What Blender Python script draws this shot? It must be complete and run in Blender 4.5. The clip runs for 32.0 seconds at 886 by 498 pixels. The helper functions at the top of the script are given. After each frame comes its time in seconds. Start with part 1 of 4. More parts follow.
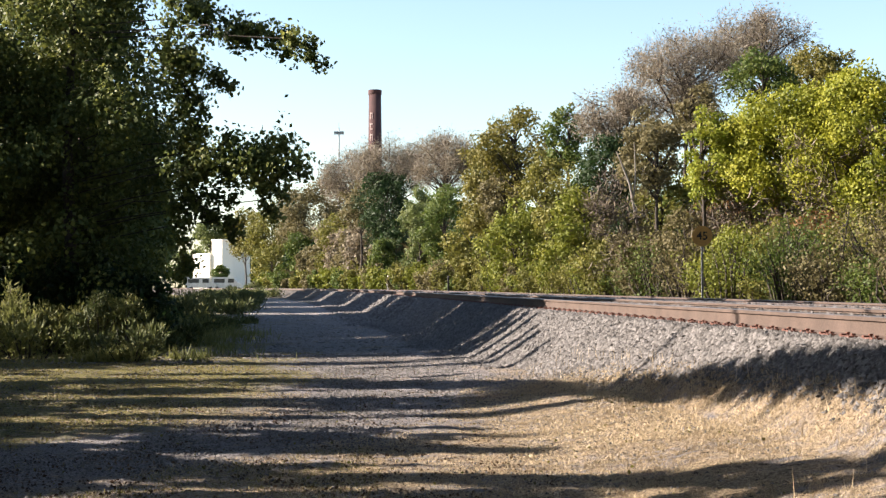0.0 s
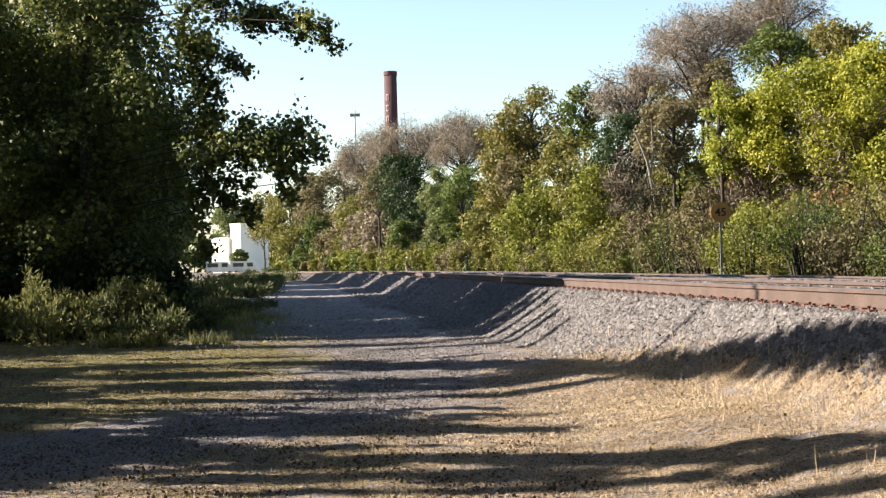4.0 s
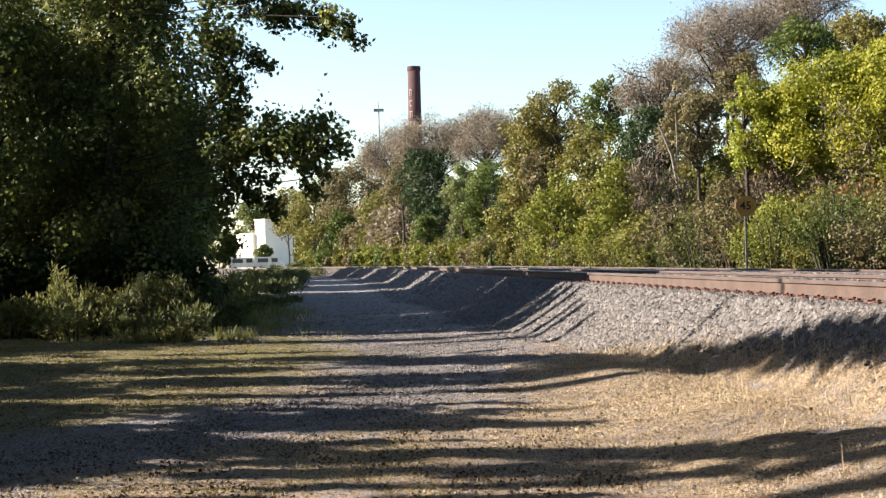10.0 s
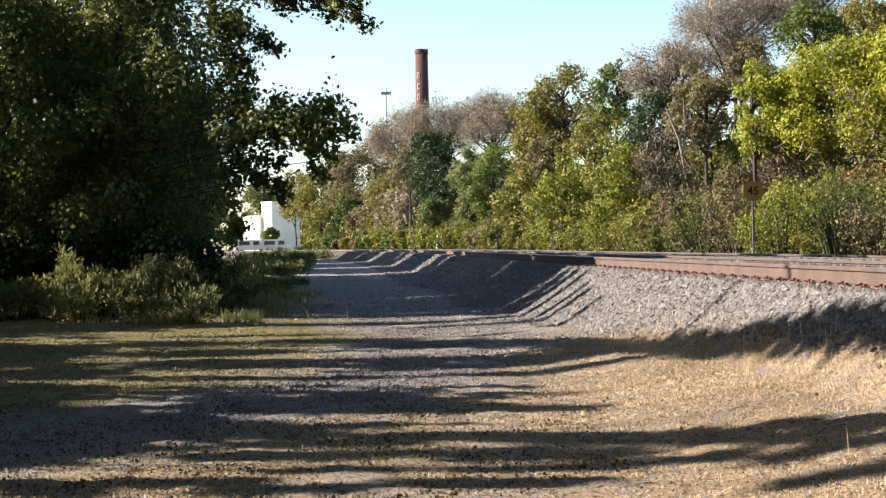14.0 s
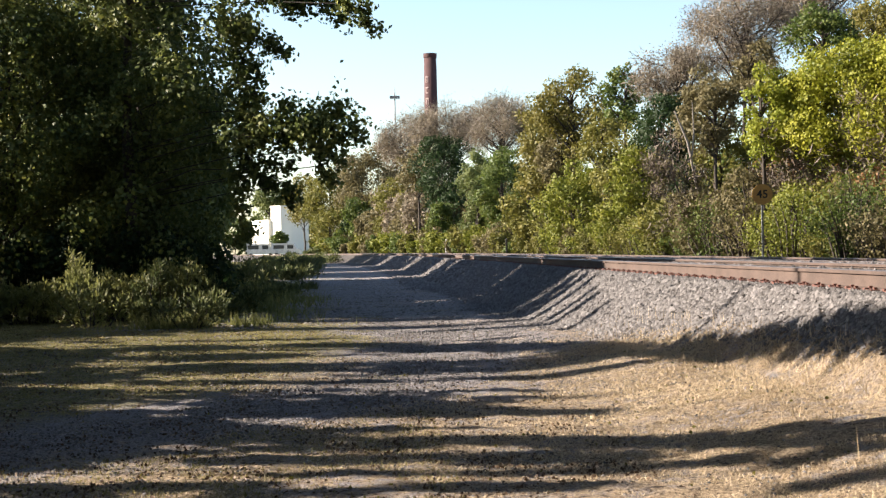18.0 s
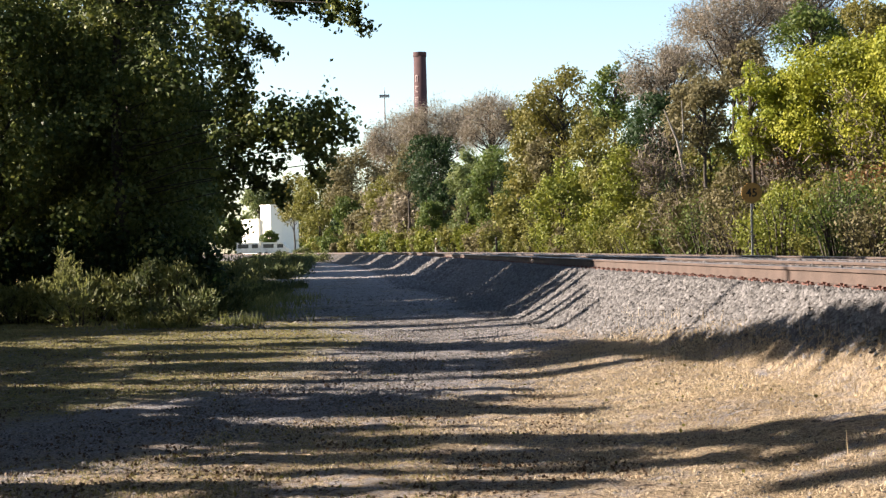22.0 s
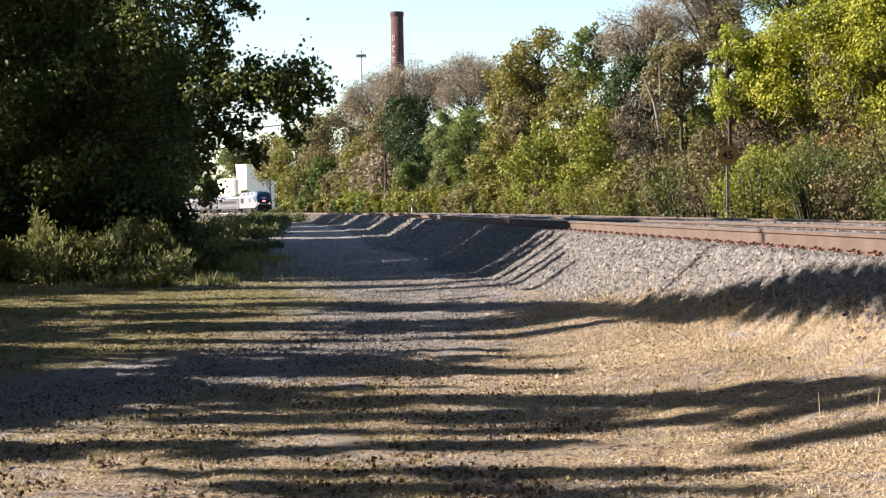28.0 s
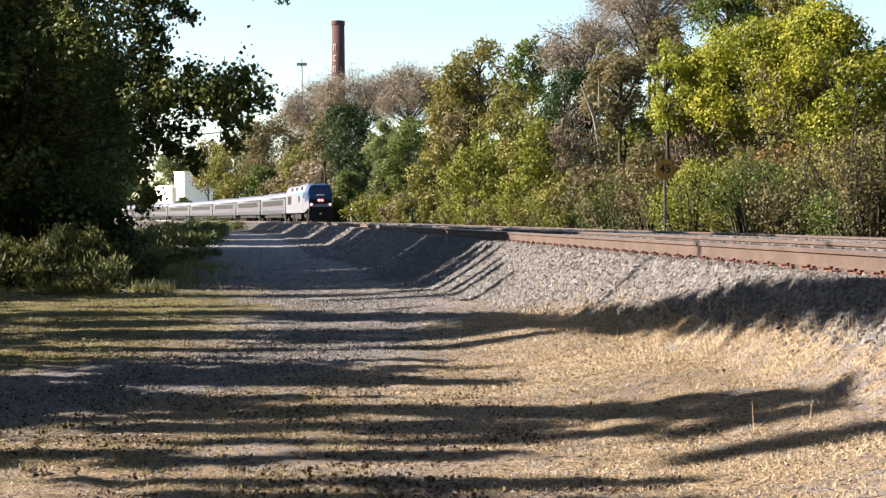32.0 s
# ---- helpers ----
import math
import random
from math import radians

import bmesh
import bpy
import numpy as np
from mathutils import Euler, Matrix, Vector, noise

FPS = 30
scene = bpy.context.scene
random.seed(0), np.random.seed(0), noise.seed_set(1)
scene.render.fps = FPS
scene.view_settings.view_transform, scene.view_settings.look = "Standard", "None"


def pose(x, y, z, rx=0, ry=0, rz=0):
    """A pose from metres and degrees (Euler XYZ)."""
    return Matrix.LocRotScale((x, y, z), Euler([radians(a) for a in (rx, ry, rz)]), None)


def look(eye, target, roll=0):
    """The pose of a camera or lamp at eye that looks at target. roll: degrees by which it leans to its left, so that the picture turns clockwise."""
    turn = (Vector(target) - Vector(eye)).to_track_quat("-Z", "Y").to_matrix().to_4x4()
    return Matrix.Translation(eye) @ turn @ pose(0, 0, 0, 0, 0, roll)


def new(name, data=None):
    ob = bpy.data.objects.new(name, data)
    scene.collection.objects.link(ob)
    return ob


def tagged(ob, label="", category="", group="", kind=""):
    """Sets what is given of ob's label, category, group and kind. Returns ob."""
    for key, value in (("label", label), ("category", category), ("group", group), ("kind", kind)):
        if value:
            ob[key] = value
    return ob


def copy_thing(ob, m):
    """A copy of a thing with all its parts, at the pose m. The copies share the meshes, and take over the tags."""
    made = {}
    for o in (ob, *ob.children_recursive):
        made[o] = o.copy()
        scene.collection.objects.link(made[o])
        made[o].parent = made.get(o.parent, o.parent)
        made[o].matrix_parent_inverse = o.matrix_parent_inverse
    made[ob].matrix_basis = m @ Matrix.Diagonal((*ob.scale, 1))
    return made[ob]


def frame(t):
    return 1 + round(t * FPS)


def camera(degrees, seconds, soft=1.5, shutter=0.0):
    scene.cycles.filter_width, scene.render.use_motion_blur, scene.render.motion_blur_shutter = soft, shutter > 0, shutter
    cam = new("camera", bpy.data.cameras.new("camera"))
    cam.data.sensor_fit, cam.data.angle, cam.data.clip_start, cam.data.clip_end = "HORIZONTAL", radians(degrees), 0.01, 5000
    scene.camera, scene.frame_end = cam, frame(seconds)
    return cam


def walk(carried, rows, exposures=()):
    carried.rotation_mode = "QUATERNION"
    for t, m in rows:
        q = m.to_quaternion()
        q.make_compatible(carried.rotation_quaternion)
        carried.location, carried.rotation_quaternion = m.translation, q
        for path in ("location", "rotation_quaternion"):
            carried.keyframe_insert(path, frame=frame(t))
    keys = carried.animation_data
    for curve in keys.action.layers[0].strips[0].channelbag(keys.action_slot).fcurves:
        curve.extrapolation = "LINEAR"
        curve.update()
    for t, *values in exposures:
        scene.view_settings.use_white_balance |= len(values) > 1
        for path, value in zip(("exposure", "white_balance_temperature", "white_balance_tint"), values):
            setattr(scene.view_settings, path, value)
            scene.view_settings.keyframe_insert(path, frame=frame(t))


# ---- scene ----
# A single railway track on a ballast bank, seen along a gravel lane. x right, y ahead, z up.
import itertools

EYE = 1.45
cam = camera(35.0, 32.0, soft=1.35)
# seconds, yaw, pitch, roll of the hand-held camera
ROWS = [
    (0.0, -2.195, 1.499, 0.256),
    (0.5, -2.059, 1.259, 0.302),
    (1.0, -1.634, 0.710, 0.670),
    (1.5, -1.891, 0.795, 1.017),
    (2.0, -2.042, 0.494, 1.286),
    (2.5, -1.775, 0.551, 1.187),
    (4.5, -1.335, 0.733, 1.120),
    (5.0, -1.053, 0.545, 1.045),
    (5.5, -0.637, 0.346, 1.162),
    (6.0, -0.656, 0.190, 1.166),
    (6.5, -0.847, 0.094, 1.387),
    (7.0, -0.636, 0.341, 1.389),
    (7.5, -0.625, 0.271, 1.498),
    (8.0, -0.444, 0.417, 1.478),
    (8.5, -0.254, 0.352, 1.483),
    (9.0, -0.403, 0.387, 1.429),
    (9.5, -0.335, 0.257, 1.402),
    (10.0, -0.452, 0.531, 1.369),
    (10.5, -0.049, 0.789, 1.258),
    (11.0, -0.200, 1.107, 1.152),
    (11.5, -0.150, 0.897, 1.257),
    (12.0, 0.042, 0.286, 1.028),
    (12.5, -0.254, -0.052, 1.026),
    (13.0, -0.732, -0.050, 1.055),
    (13.5, -0.577, -0.130, 1.173),
    (14.0, -0.181, -0.137, 1.052),
    (14.5, -0.353, -0.429, 1.076),
    (16.5, 0.289, 0.403, 1.008),
    (17.0, 0.252, 0.025, 1.294),
    (17.5, 0.557, 0.032, 1.320),
    (18.0, 0.180, 0.027, 1.142),
    (18.5, -0.369, 0.131, 1.199),
    (19.0, 0.000, 0.000, 1.000),
    (19.5, 0.054, -0.191, 1.094),
    (20.0, 0.020, -0.033, 1.065),
    (20.5, -0.690, -0.186, 1.152),
    (21.0, -0.766, -0.416, 1.111),
    (21.5, -0.366, -0.263, 1.283),
    (22.0, -0.230, -0.029, 1.209),
    (22.5, -0.083, 0.008, 1.185),
    (23.0, -0.482, 0.173, 1.056),
    (23.5, -0.290, -0.328, 0.982),
    (24.0, 0.129, -0.084, 0.952),
    (24.5, -0.001, -0.381, 0.926),
    (25.0, -0.498, -0.304, 0.945),
    (25.5, -0.861, -0.396, 0.732),
    (27.5, -1.163, -1.299, 0.828),
    (28.0, -1.198, -1.641, 0.873),
    (28.5, -1.296, -1.425, 0.913),
    (29.0, -1.065, -0.859, 0.534),
    (29.5, -1.508, -0.657, 0.480),
    (30.0, -1.994, -0.629, 0.483),
    (30.5, -2.931, -0.755, 0.465),
    (31.0, -3.082, -1.245, 0.379),
    (31.5, -3.289, -1.319, 0.377),
    (32.0, -3.674, -1.253, 0.201),
]

walk(cam, [(t, pose(0, 0, EYE, 90 + pitch, roll, yaw)) for t, yaw, pitch, roll in ROWS],
     exposures=[(0.0, 2.22), (32.0, 2.22)])

# ---- sky and sun ----
SUN_ELEVATION, SUN_AZIMUTH = 25.0, -83.0        # degrees; azimuth from +y towards +x
world = bpy.data.worlds.new("sky")
scene.world = world
world.use_nodes = True
wn = world.node_tree
wn.nodes.clear()
sky = wn.nodes.new("ShaderNodeTexSky")
sky.sky_type = "NISHITA"
sky.sun_disc = False
sky.sun_elevation = radians(SUN_ELEVATION)
sky.sun_rotation = radians(SUN_AZIMUTH)
sky.dust_density = 0.7
bg = wn.nodes.new("ShaderNodeBackground")
bg.inputs["Strength"].default_value = 0.058
wo = wn.nodes.new("ShaderNodeOutputWorld")
wn.links.new(sky.outputs[0], bg.inputs[0])
wn.links.new(bg.outputs[0], wo.inputs[0])
sun = new("sun", bpy.data.lights.new("sun", "SUN"))
sun.data.energy = 5.0
sun.data.angle = radians(0.5)
sun.data.color = (1.0, 0.87, 0.74)
az, el = radians(SUN_AZIMUTH), radians(SUN_ELEVATION)
sun_way = Vector((math.sin(az) * math.cos(el), math.cos(az) * math.cos(el), math.sin(el)))
sun.matrix_world = look(sun_way * 100, (0, 0, 0))

# ---- materials ----
def material(name, color, rough=0.8, metal=0.0, other=None, scale=4.0, fine=40.0, bump=0.0, spread=0.5, per="", stretch=None, spec=None):
    """A surface with two scales of noise between color and other; per 'island' or 'object' varies pieces."""
    mat = bpy.data.materials.new(name)
    mat.use_nodes = True
    nt = mat.node_tree
    bsdf = nt.nodes["Principled BSDF"]
    bsdf.inputs["Roughness"].default_value = rough
    bsdf.inputs["Metallic"].default_value = metal
    if spec is not None:
        bsdf.inputs["Specular IOR Level"].default_value = spec
    other = other or tuple(c * 0.6 for c in color)
    tc = nt.nodes.new("ShaderNodeTexCoord")
    source = tc.outputs["Object"]
    if stretch:
        mp = nt.nodes.new("ShaderNodeMapping")
        mp.inputs["Scale"].default_value = stretch
        nt.links.new(source, mp.inputs[0])
        source = mp.outputs[0]
    n1 = nt.nodes.new("ShaderNodeTexNoise")
    n1.inputs["Scale"].default_value = scale
    n1.inputs["Detail"].default_value = 3
    n2 = nt.nodes.new("ShaderNodeTexNoise")
    n2.inputs["Scale"].default_value = fine
    n2.inputs["Detail"].default_value = 2
    nt.links.new(source, n1.inputs["Vector"])
    nt.links.new(source, n2.inputs["Vector"])
    add = nt.nodes.new("ShaderNodeMath")
    add.operation = "ADD"
    nt.links.new(n1.outputs[0], add.inputs[0])
    nt.links.new(n2.outputs[0], add.inputs[1])
    last = add.outputs[0]
    if per:
        if per == "island":
            rnd = nt.nodes.new("ShaderNodeNewGeometry").outputs["Random Per Island"]
        else:
            rnd = nt.nodes.new("ShaderNodeObjectInfo").outputs["Random"]
        add2 = nt.nodes.new("ShaderNodeMath")
        add2.operation = "ADD"
        nt.links.new(last, add2.inputs[0])
        nt.links.new(rnd, add2.inputs[1])
        last = add2.outputs[0]
    top = 1.5 if per else 1.0
    rg = nt.nodes.new("ShaderNodeMapRange")
    rg.inputs["From Min"].default_value = top * 0.5 + (0.25 if per else 0.5) - spread * 0.5
    rg.inputs["From Max"].default_value = top * 0.5 + (0.25 if per else 0.5) + spread * 0.5 + (0.5 if per else 0)
    nt.links.new(last, rg.inputs["Value"])
    mix = nt.nodes.new("ShaderNodeMix")
    mix.data_type = "RGBA"
    mix.inputs["A"].default_value = (*color, 1)
    mix.inputs["B"].default_value = (*other, 1)
    nt.links.new(rg.outputs[0], mix.inputs["Factor"])
    nt.links.new(mix.outputs["Result"], bsdf.inputs["Base Color"])
    if bump:
        bp = nt.nodes.new("ShaderNodeBump")
        bp.inputs["Strength"].default_value = bump
        bp.inputs["Distance"].default_value = 0.02
        nt.links.new(last, bp.inputs["Height"])
        nt.links.new(bp.outputs[0], bsdf.inputs["Normal"])
    return mat


def leafy(name, a, b, c, through_light=0.35):
    """Leaves that differ one from the next between three colours and let some light through."""
    mat = bpy.data.materials.new(name)
    mat.use_nodes = True
    nt = mat.node_tree
    bsdf = nt.nodes["Principled BSDF"]
    bsdf.inputs["Roughness"].default_value = 0.6
    bsdf.inputs["Specular IOR Level"].default_value = 0.25
    geo = nt.nodes.new("ShaderNodeNewGeometry")
    tc = nt.nodes.new("ShaderNodeTexCoord")
    nz = nt.nodes.new("ShaderNodeTexNoise")
    nz.inputs["Scale"].default_value = 0.7
    nz.inputs["Detail"].default_value = 2
    nt.links.new(tc.outputs["Object"], nz.inputs["Vector"])
    ad = nt.nodes.new("ShaderNodeMath")
    ad.operation = "MULTIPLY_ADD"
    ad.inputs[1].default_value = 0.4
    nt.links.new(geo.outputs["Random Per Island"], ad.inputs[0])
    sh = nt.nodes.new("ShaderNodeMath")
    sh.operation = "MULTIPLY_ADD"
    sh.inputs[1].default_value = 1.3
    sh.inputs[2].default_value = -0.35
    nt.links.new(nz.outputs[0], sh.inputs[0])
    nt.links.new(sh.outputs[0], ad.inputs[2])
    ramp = nt.nodes.new("ShaderNodeValToRGB")
    e = ramp.color_ramp.elements
    e[0].position, e[0].color = 0.1, (*a, 1)
    e[1].position, e[1].color = 0.9, (*c, 1)
    m = e.new(0.5)
    m.color = (*b, 1)
    nt.links.new(ad.outputs[0], ramp.inputs[0])
    nt.links.new(ramp.outputs[0], bsdf.inputs["Base Color"])
    tr = nt.nodes.new("ShaderNodeBsdfTranslucent")
    nt.links.new(ramp.outputs[0], tr.inputs[0])
    mx = nt.nodes.new("ShaderNodeMixShader")
    mx.inputs[0].default_value = through_light
    nt.links.new(bsdf.outputs[0], mx.inputs[1])
    nt.links.new(tr.outputs[0], mx.inputs[2])
    nt.links.new(mx.outputs[0], nt.nodes["Material Output"].inputs[0])
    return mat


LEAF = {
    "yellow": leafy("golden_leaf", (0.085, 0.108, 0.01), (0.178, 0.19, 0.017), (0.26, 0.25, 0.024)),
    "bright": leafy("bright_yellow_leaf", (0.09, 0.126, 0.012), (0.186, 0.21, 0.021), (0.264, 0.258, 0.03)),
    "lime": leafy("lime_leaf", (0.058, 0.078, 0.01), (0.125, 0.14, 0.017), (0.19, 0.188, 0.026)),
    "green": leafy("green_leaf", (0.034, 0.056, 0.01), (0.066, 0.096, 0.018), (0.12, 0.135, 0.025)),
    "mint": leafy("pale_green_leaf", (0.06, 0.084, 0.027), (0.102, 0.126, 0.039), (0.15, 0.168, 0.054)),
    "dark": leafy("dark_green_leaf", (0.0108, 0.024, 0.0072), (0.021, 0.042, 0.012), (0.036, 0.054, 0.018)),
    "olive": leafy("olive_leaf", (0.06, 0.068, 0.014), (0.12, 0.117, 0.023), (0.185, 0.165, 0.036)),
    "gold": leafy("olive_gold_leaf", (0.066, 0.067, 0.015), (0.122, 0.111, 0.023), (0.172, 0.143, 0.036)),
    "brown": leafy("brown_leaf", (0.07, 0.062, 0.026), (0.112, 0.096, 0.042), (0.15, 0.126, 0.06)),
    "grey": leafy("grey_brown_twig_leaf", (0.12, 0.096, 0.066), (0.174, 0.144, 0.102), (0.216, 0.18, 0.126)),
    "rust": leafy("rust_leaf", (0.108, 0.054, 0.024), (0.156, 0.078, 0.03), (0.198, 0.108, 0.042)),
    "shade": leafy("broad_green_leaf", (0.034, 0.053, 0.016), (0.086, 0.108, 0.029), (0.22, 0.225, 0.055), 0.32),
}
TWIG = leafy("grey_twig", (0.144, 0.12, 0.099), (0.21, 0.18, 0.15), (0.27, 0.24, 0.204), 0.2)
BROWN_TWIG = leafy("brown_twig", (0.05, 0.04, 0.03), (0.09, 0.07, 0.055), (0.14, 0.11, 0.085), 0.1)
BARK = material("bark", (0.045, 0.0348, 0.027), 0.95, other=(0.024, 0.0192, 0.015), scale=6, bump=0.5)
PALE_BARK = material("pale_bark", (0.216, 0.198, 0.174), 0.9, other=(0.132, 0.114, 0.096), scale=6, bump=0.3)
STRAW = leafy("dry_grass", (0.22, 0.163, 0.1), (0.42, 0.335, 0.222), (0.53, 0.44, 0.31), 0.2)
GRASS = leafy("green_grass", (0.075, 0.073, 0.022), (0.19, 0.165, 0.055), (0.35, 0.28, 0.13), 0.3)
LITTER = leafy("brown_leaf_litter", (0.03, 0.018, 0.0108), (0.072, 0.045, 0.027), (0.15, 0.096, 0.054), 0.1)
WEED = leafy("weed_leaf", (0.033, 0.047, 0.017), (0.08, 0.095, 0.033), (0.19, 0.185, 0.064), 0.3)
PALE_WEED = leafy("pale_weed_leaf", (0.07, 0.082, 0.028), (0.145, 0.152, 0.048), (0.25, 0.24, 0.083), 0.35)
STONE = material("ballast_stone", (0.207, 0.193, 0.19), 0.9, other=(0.06, 0.055, 0.053), scale=8, fine=60, per="island", spread=0.8)
RUSTY = material("rusty_steel", (0.078, 0.051, 0.04), 0.8, 0.1, other=(0.04, 0.025, 0.019), scale=3, fine=50, bump=0.2)
HEAD = material("polished_rail_steel", (0.252, 0.216, 0.198), 0.38, 0.8, other=(0.18, 0.144, 0.126), scale=2, fine=60)
TIE = material("creosoted_timber", (0.054, 0.042, 0.033), 0.9, other=(0.09, 0.072, 0.06), scale=3, fine=30, bump=0.4, per="object")
CLIP = material("rusty_fastening", (0.12, 0.042, 0.027), 0.8, other=(0.072, 0.027, 0.018), scale=10)
BRICK = material("dark_red_brick", (0.06, 0.024, 0.025), 0.9, other=(0.035, 0.014, 0.0145), scale=0.6, fine=6)
PAINT = material("weathered_white_paint", (0.72, 0.7, 0.66), 0.7, other=(0.5, 0.47, 0.44), scale=1.5)
FADED = material("flaking_white_paint", (0.3, 0.24, 0.23), 0.8, other=(0.16, 0.1, 0.1), scale=0.9)
STEEL = material("galvanised_steel", (0.21, 0.216, 0.222), 0.5, 0.6, other=(0.168, 0.168, 0.174), scale=5)
SIGN = material("faded_yellow_sign", (0.5, 0.26, 0.06), 0.7, other=(0.4, 0.2, 0.045), scale=6)
INK = material("black_lettering", (0.018, 0.0132, 0.009), 0.8)
POST = material("dark_post", (0.036, 0.033, 0.03), 0.8)
WALLW = material("white_cladding", (0.8, 0.77, 0.7), 0.8, other=(0.74, 0.7, 0.62), scale=0.2)
GLASS = material("dark_glazing", (0.03, 0.035, 0.045), 0.15, spec=0.6)


def mesh_object(name, verts, faces, mats, parent=None, label="", smooth=False, index=None):
    me = bpy.data.meshes.new(name)
    verts = np.asarray(verts, dtype=np.float32)
    if isinstance(faces, np.ndarray):
        n, k = faces.shape
        me.vertices.add(len(verts))
        me.vertices.foreach_set("co", verts.ravel())
        me.loops.add(n * k)
        me.loops.foreach_set("vertex_index", faces.astype(np.int32).ravel())
        me.polygons.add(n)
        me.polygons.foreach_set("loop_start", np.arange(0, n * k, k, dtype=np.int32))
        me.update(calc_edges=True)
    else:
        me.from_pydata(verts.tolist(), [], faces)
    for m in (mats if isinstance(mats, (list, tuple)) else [mats]):
        me.materials.append(m)
    if index is not None:
        me.polygons.foreach_set("material_index", np.asarray(index, dtype=np.int32))
    if smooth:
        me.polygons.foreach_set("use_smooth", np.ones(len(me.polygons), dtype=bool))
    ob = new(name, me)
    if parent:
        ob.parent = parent
    if label:
        ob["label"] = label
    return ob


def part(name, bm, mat, parent, label="", smooth=False):
    me = bpy.data.meshes.new(name)
    bm.to_mesh(me)
    bm.free()
    me.materials.append(mat)
    if smooth:
        me.polygons.foreach_set("use_smooth", np.ones(len(me.polygons), dtype=bool))
    ob = new(name, me)
    ob.parent = parent
    if label:
        ob["label"] = label
    return ob


def box(bm, x0, x1, y0, y1, z0, z1, bevel=0.0):
    r = bmesh.ops.create_cube(bm, size=1)
    for v in r["verts"]:
        v.co = ((x0 + x1) / 2 + v.co.x * (x1 - x0), (y0 + y1) / 2 + v.co.y * (y1 - y0), (z0 + z1) / 2 + v.co.z * (z1 - z0))
    if bevel:
        edges = list({e for v in r["verts"] for e in v.link_edges})
        bmesh.ops.bevel(bm, geom=edges, offset=bevel, segments=2, profile=0.5, affect="EDGES")
    return bm


def rod(bm, a, b, r0, r1=None, sides=10):
    a, b = Vector(a), Vector(b)
    d = b - a
    m = Matrix.Translation((a + b) / 2) @ d.to_track_quat("Z", "Y").to_matrix().to_4x4()
    bmesh.ops.create_cone(bm, cap_ends=True, segments=sides, radius1=r0, radius2=r0 if r1 is None else r1, depth=d.length, matrix=m)
    return bm


def empty(name, x, y, z, label, category, group="", rz=0.0):
    ob = new(name)
    ob.matrix_basis = pose(x, y, z, 0, 0, rz)
    return tagged(ob, label, category, group)


# ---- the line of the track ----
CURVE_START, RADIUS, RAIL_X, RAIL_SLOPE, RAIL_TOP = 75.0, 900.0, 5.1, -0.0615, 1.16
TRACKS, LOWER = 4.0, 0.07                       # the far track: how far beyond the near one, and how much lower


def rail_x(y):
    """x of the near rail at y: straight, then a long bend to the left."""
    d = np.clip(np.asarray(y, dtype=float) - CURVE_START, 0, 420)
    e = np.clip(np.asarray(y, dtype=float) - CURVE_START - 420, 0, None)
    return RAIL_X + RAIL_SLOPE * np.asarray(y, dtype=float) - d * d / (2 * RADIUS) - e * 420 / RADIUS


def smooth01(v, a, b):
    t = np.clip((np.asarray(v, dtype=float) - a) / (b - a), 0, 1)
    return t * t * (3 - 2 * t)


def toe_of_bank(y):
    """How far from the near rail the ballast bank ends, and how high: the verge falls away along the line."""
    far = smooth01(y, 11, 30)
    return 1.35 + 0.65 * far, 0.24 - 0.19 * far


def ground_z(x, y):
    """Height of the ground: ballast bed of two tracks, bank, grassy verge, flat lane."""
    x, y = np.asarray(x, dtype=float), np.asarray(y, dtype=float)
    s = rail_x(y) - x
    toe_s, toe_z = toe_of_bank(y)
    top = RAIL_TOP - 0.215
    bed = np.interp(s, [-8.2, -6.3, -5.8, -3.2, -2.6, -0.4, -0.15, 0.6], [0.3, top - 0.08, top + 0.06, top + 0.13, top + 0.17, top + 0.13, top, top])
    t = np.clip((s - 0.6) / (toe_s - 0.6), 0, 1)
    slope = top + (toe_z - top) * (1 - (1 - t) ** 1.15)
    verge = toe_z * (1 - smooth01(s, toe_s - 0.2, toe_s + 1.8 + 0.8 * smooth01(y, 11, 30)))
    z = np.where(s < 0.6, bed, np.where(s < toe_s, slope, verge))
    return np.where(s < -8.2, 0.3 + 0.2 * smooth01(-s, 8.2, 13), z)


def gnoise(x, y, scale, seed=0.0):
    return np.array([noise.noise((a * scale + seed, b * scale, seed)) for a, b in zip(np.ravel(x), np.ravel(y))]).reshape(np.shape(x))


def lane_x(y):
    """Middle of the gravel lane, which comes in from one side and then runs along the bank."""
    return np.interp(y, [5, 10, 12, 14, 16, 20, 26, 40, 90], [-6.5, -4.2, -2.4, -1.0, -0.4, 0.1, 0.0, -1.2, -5.5])


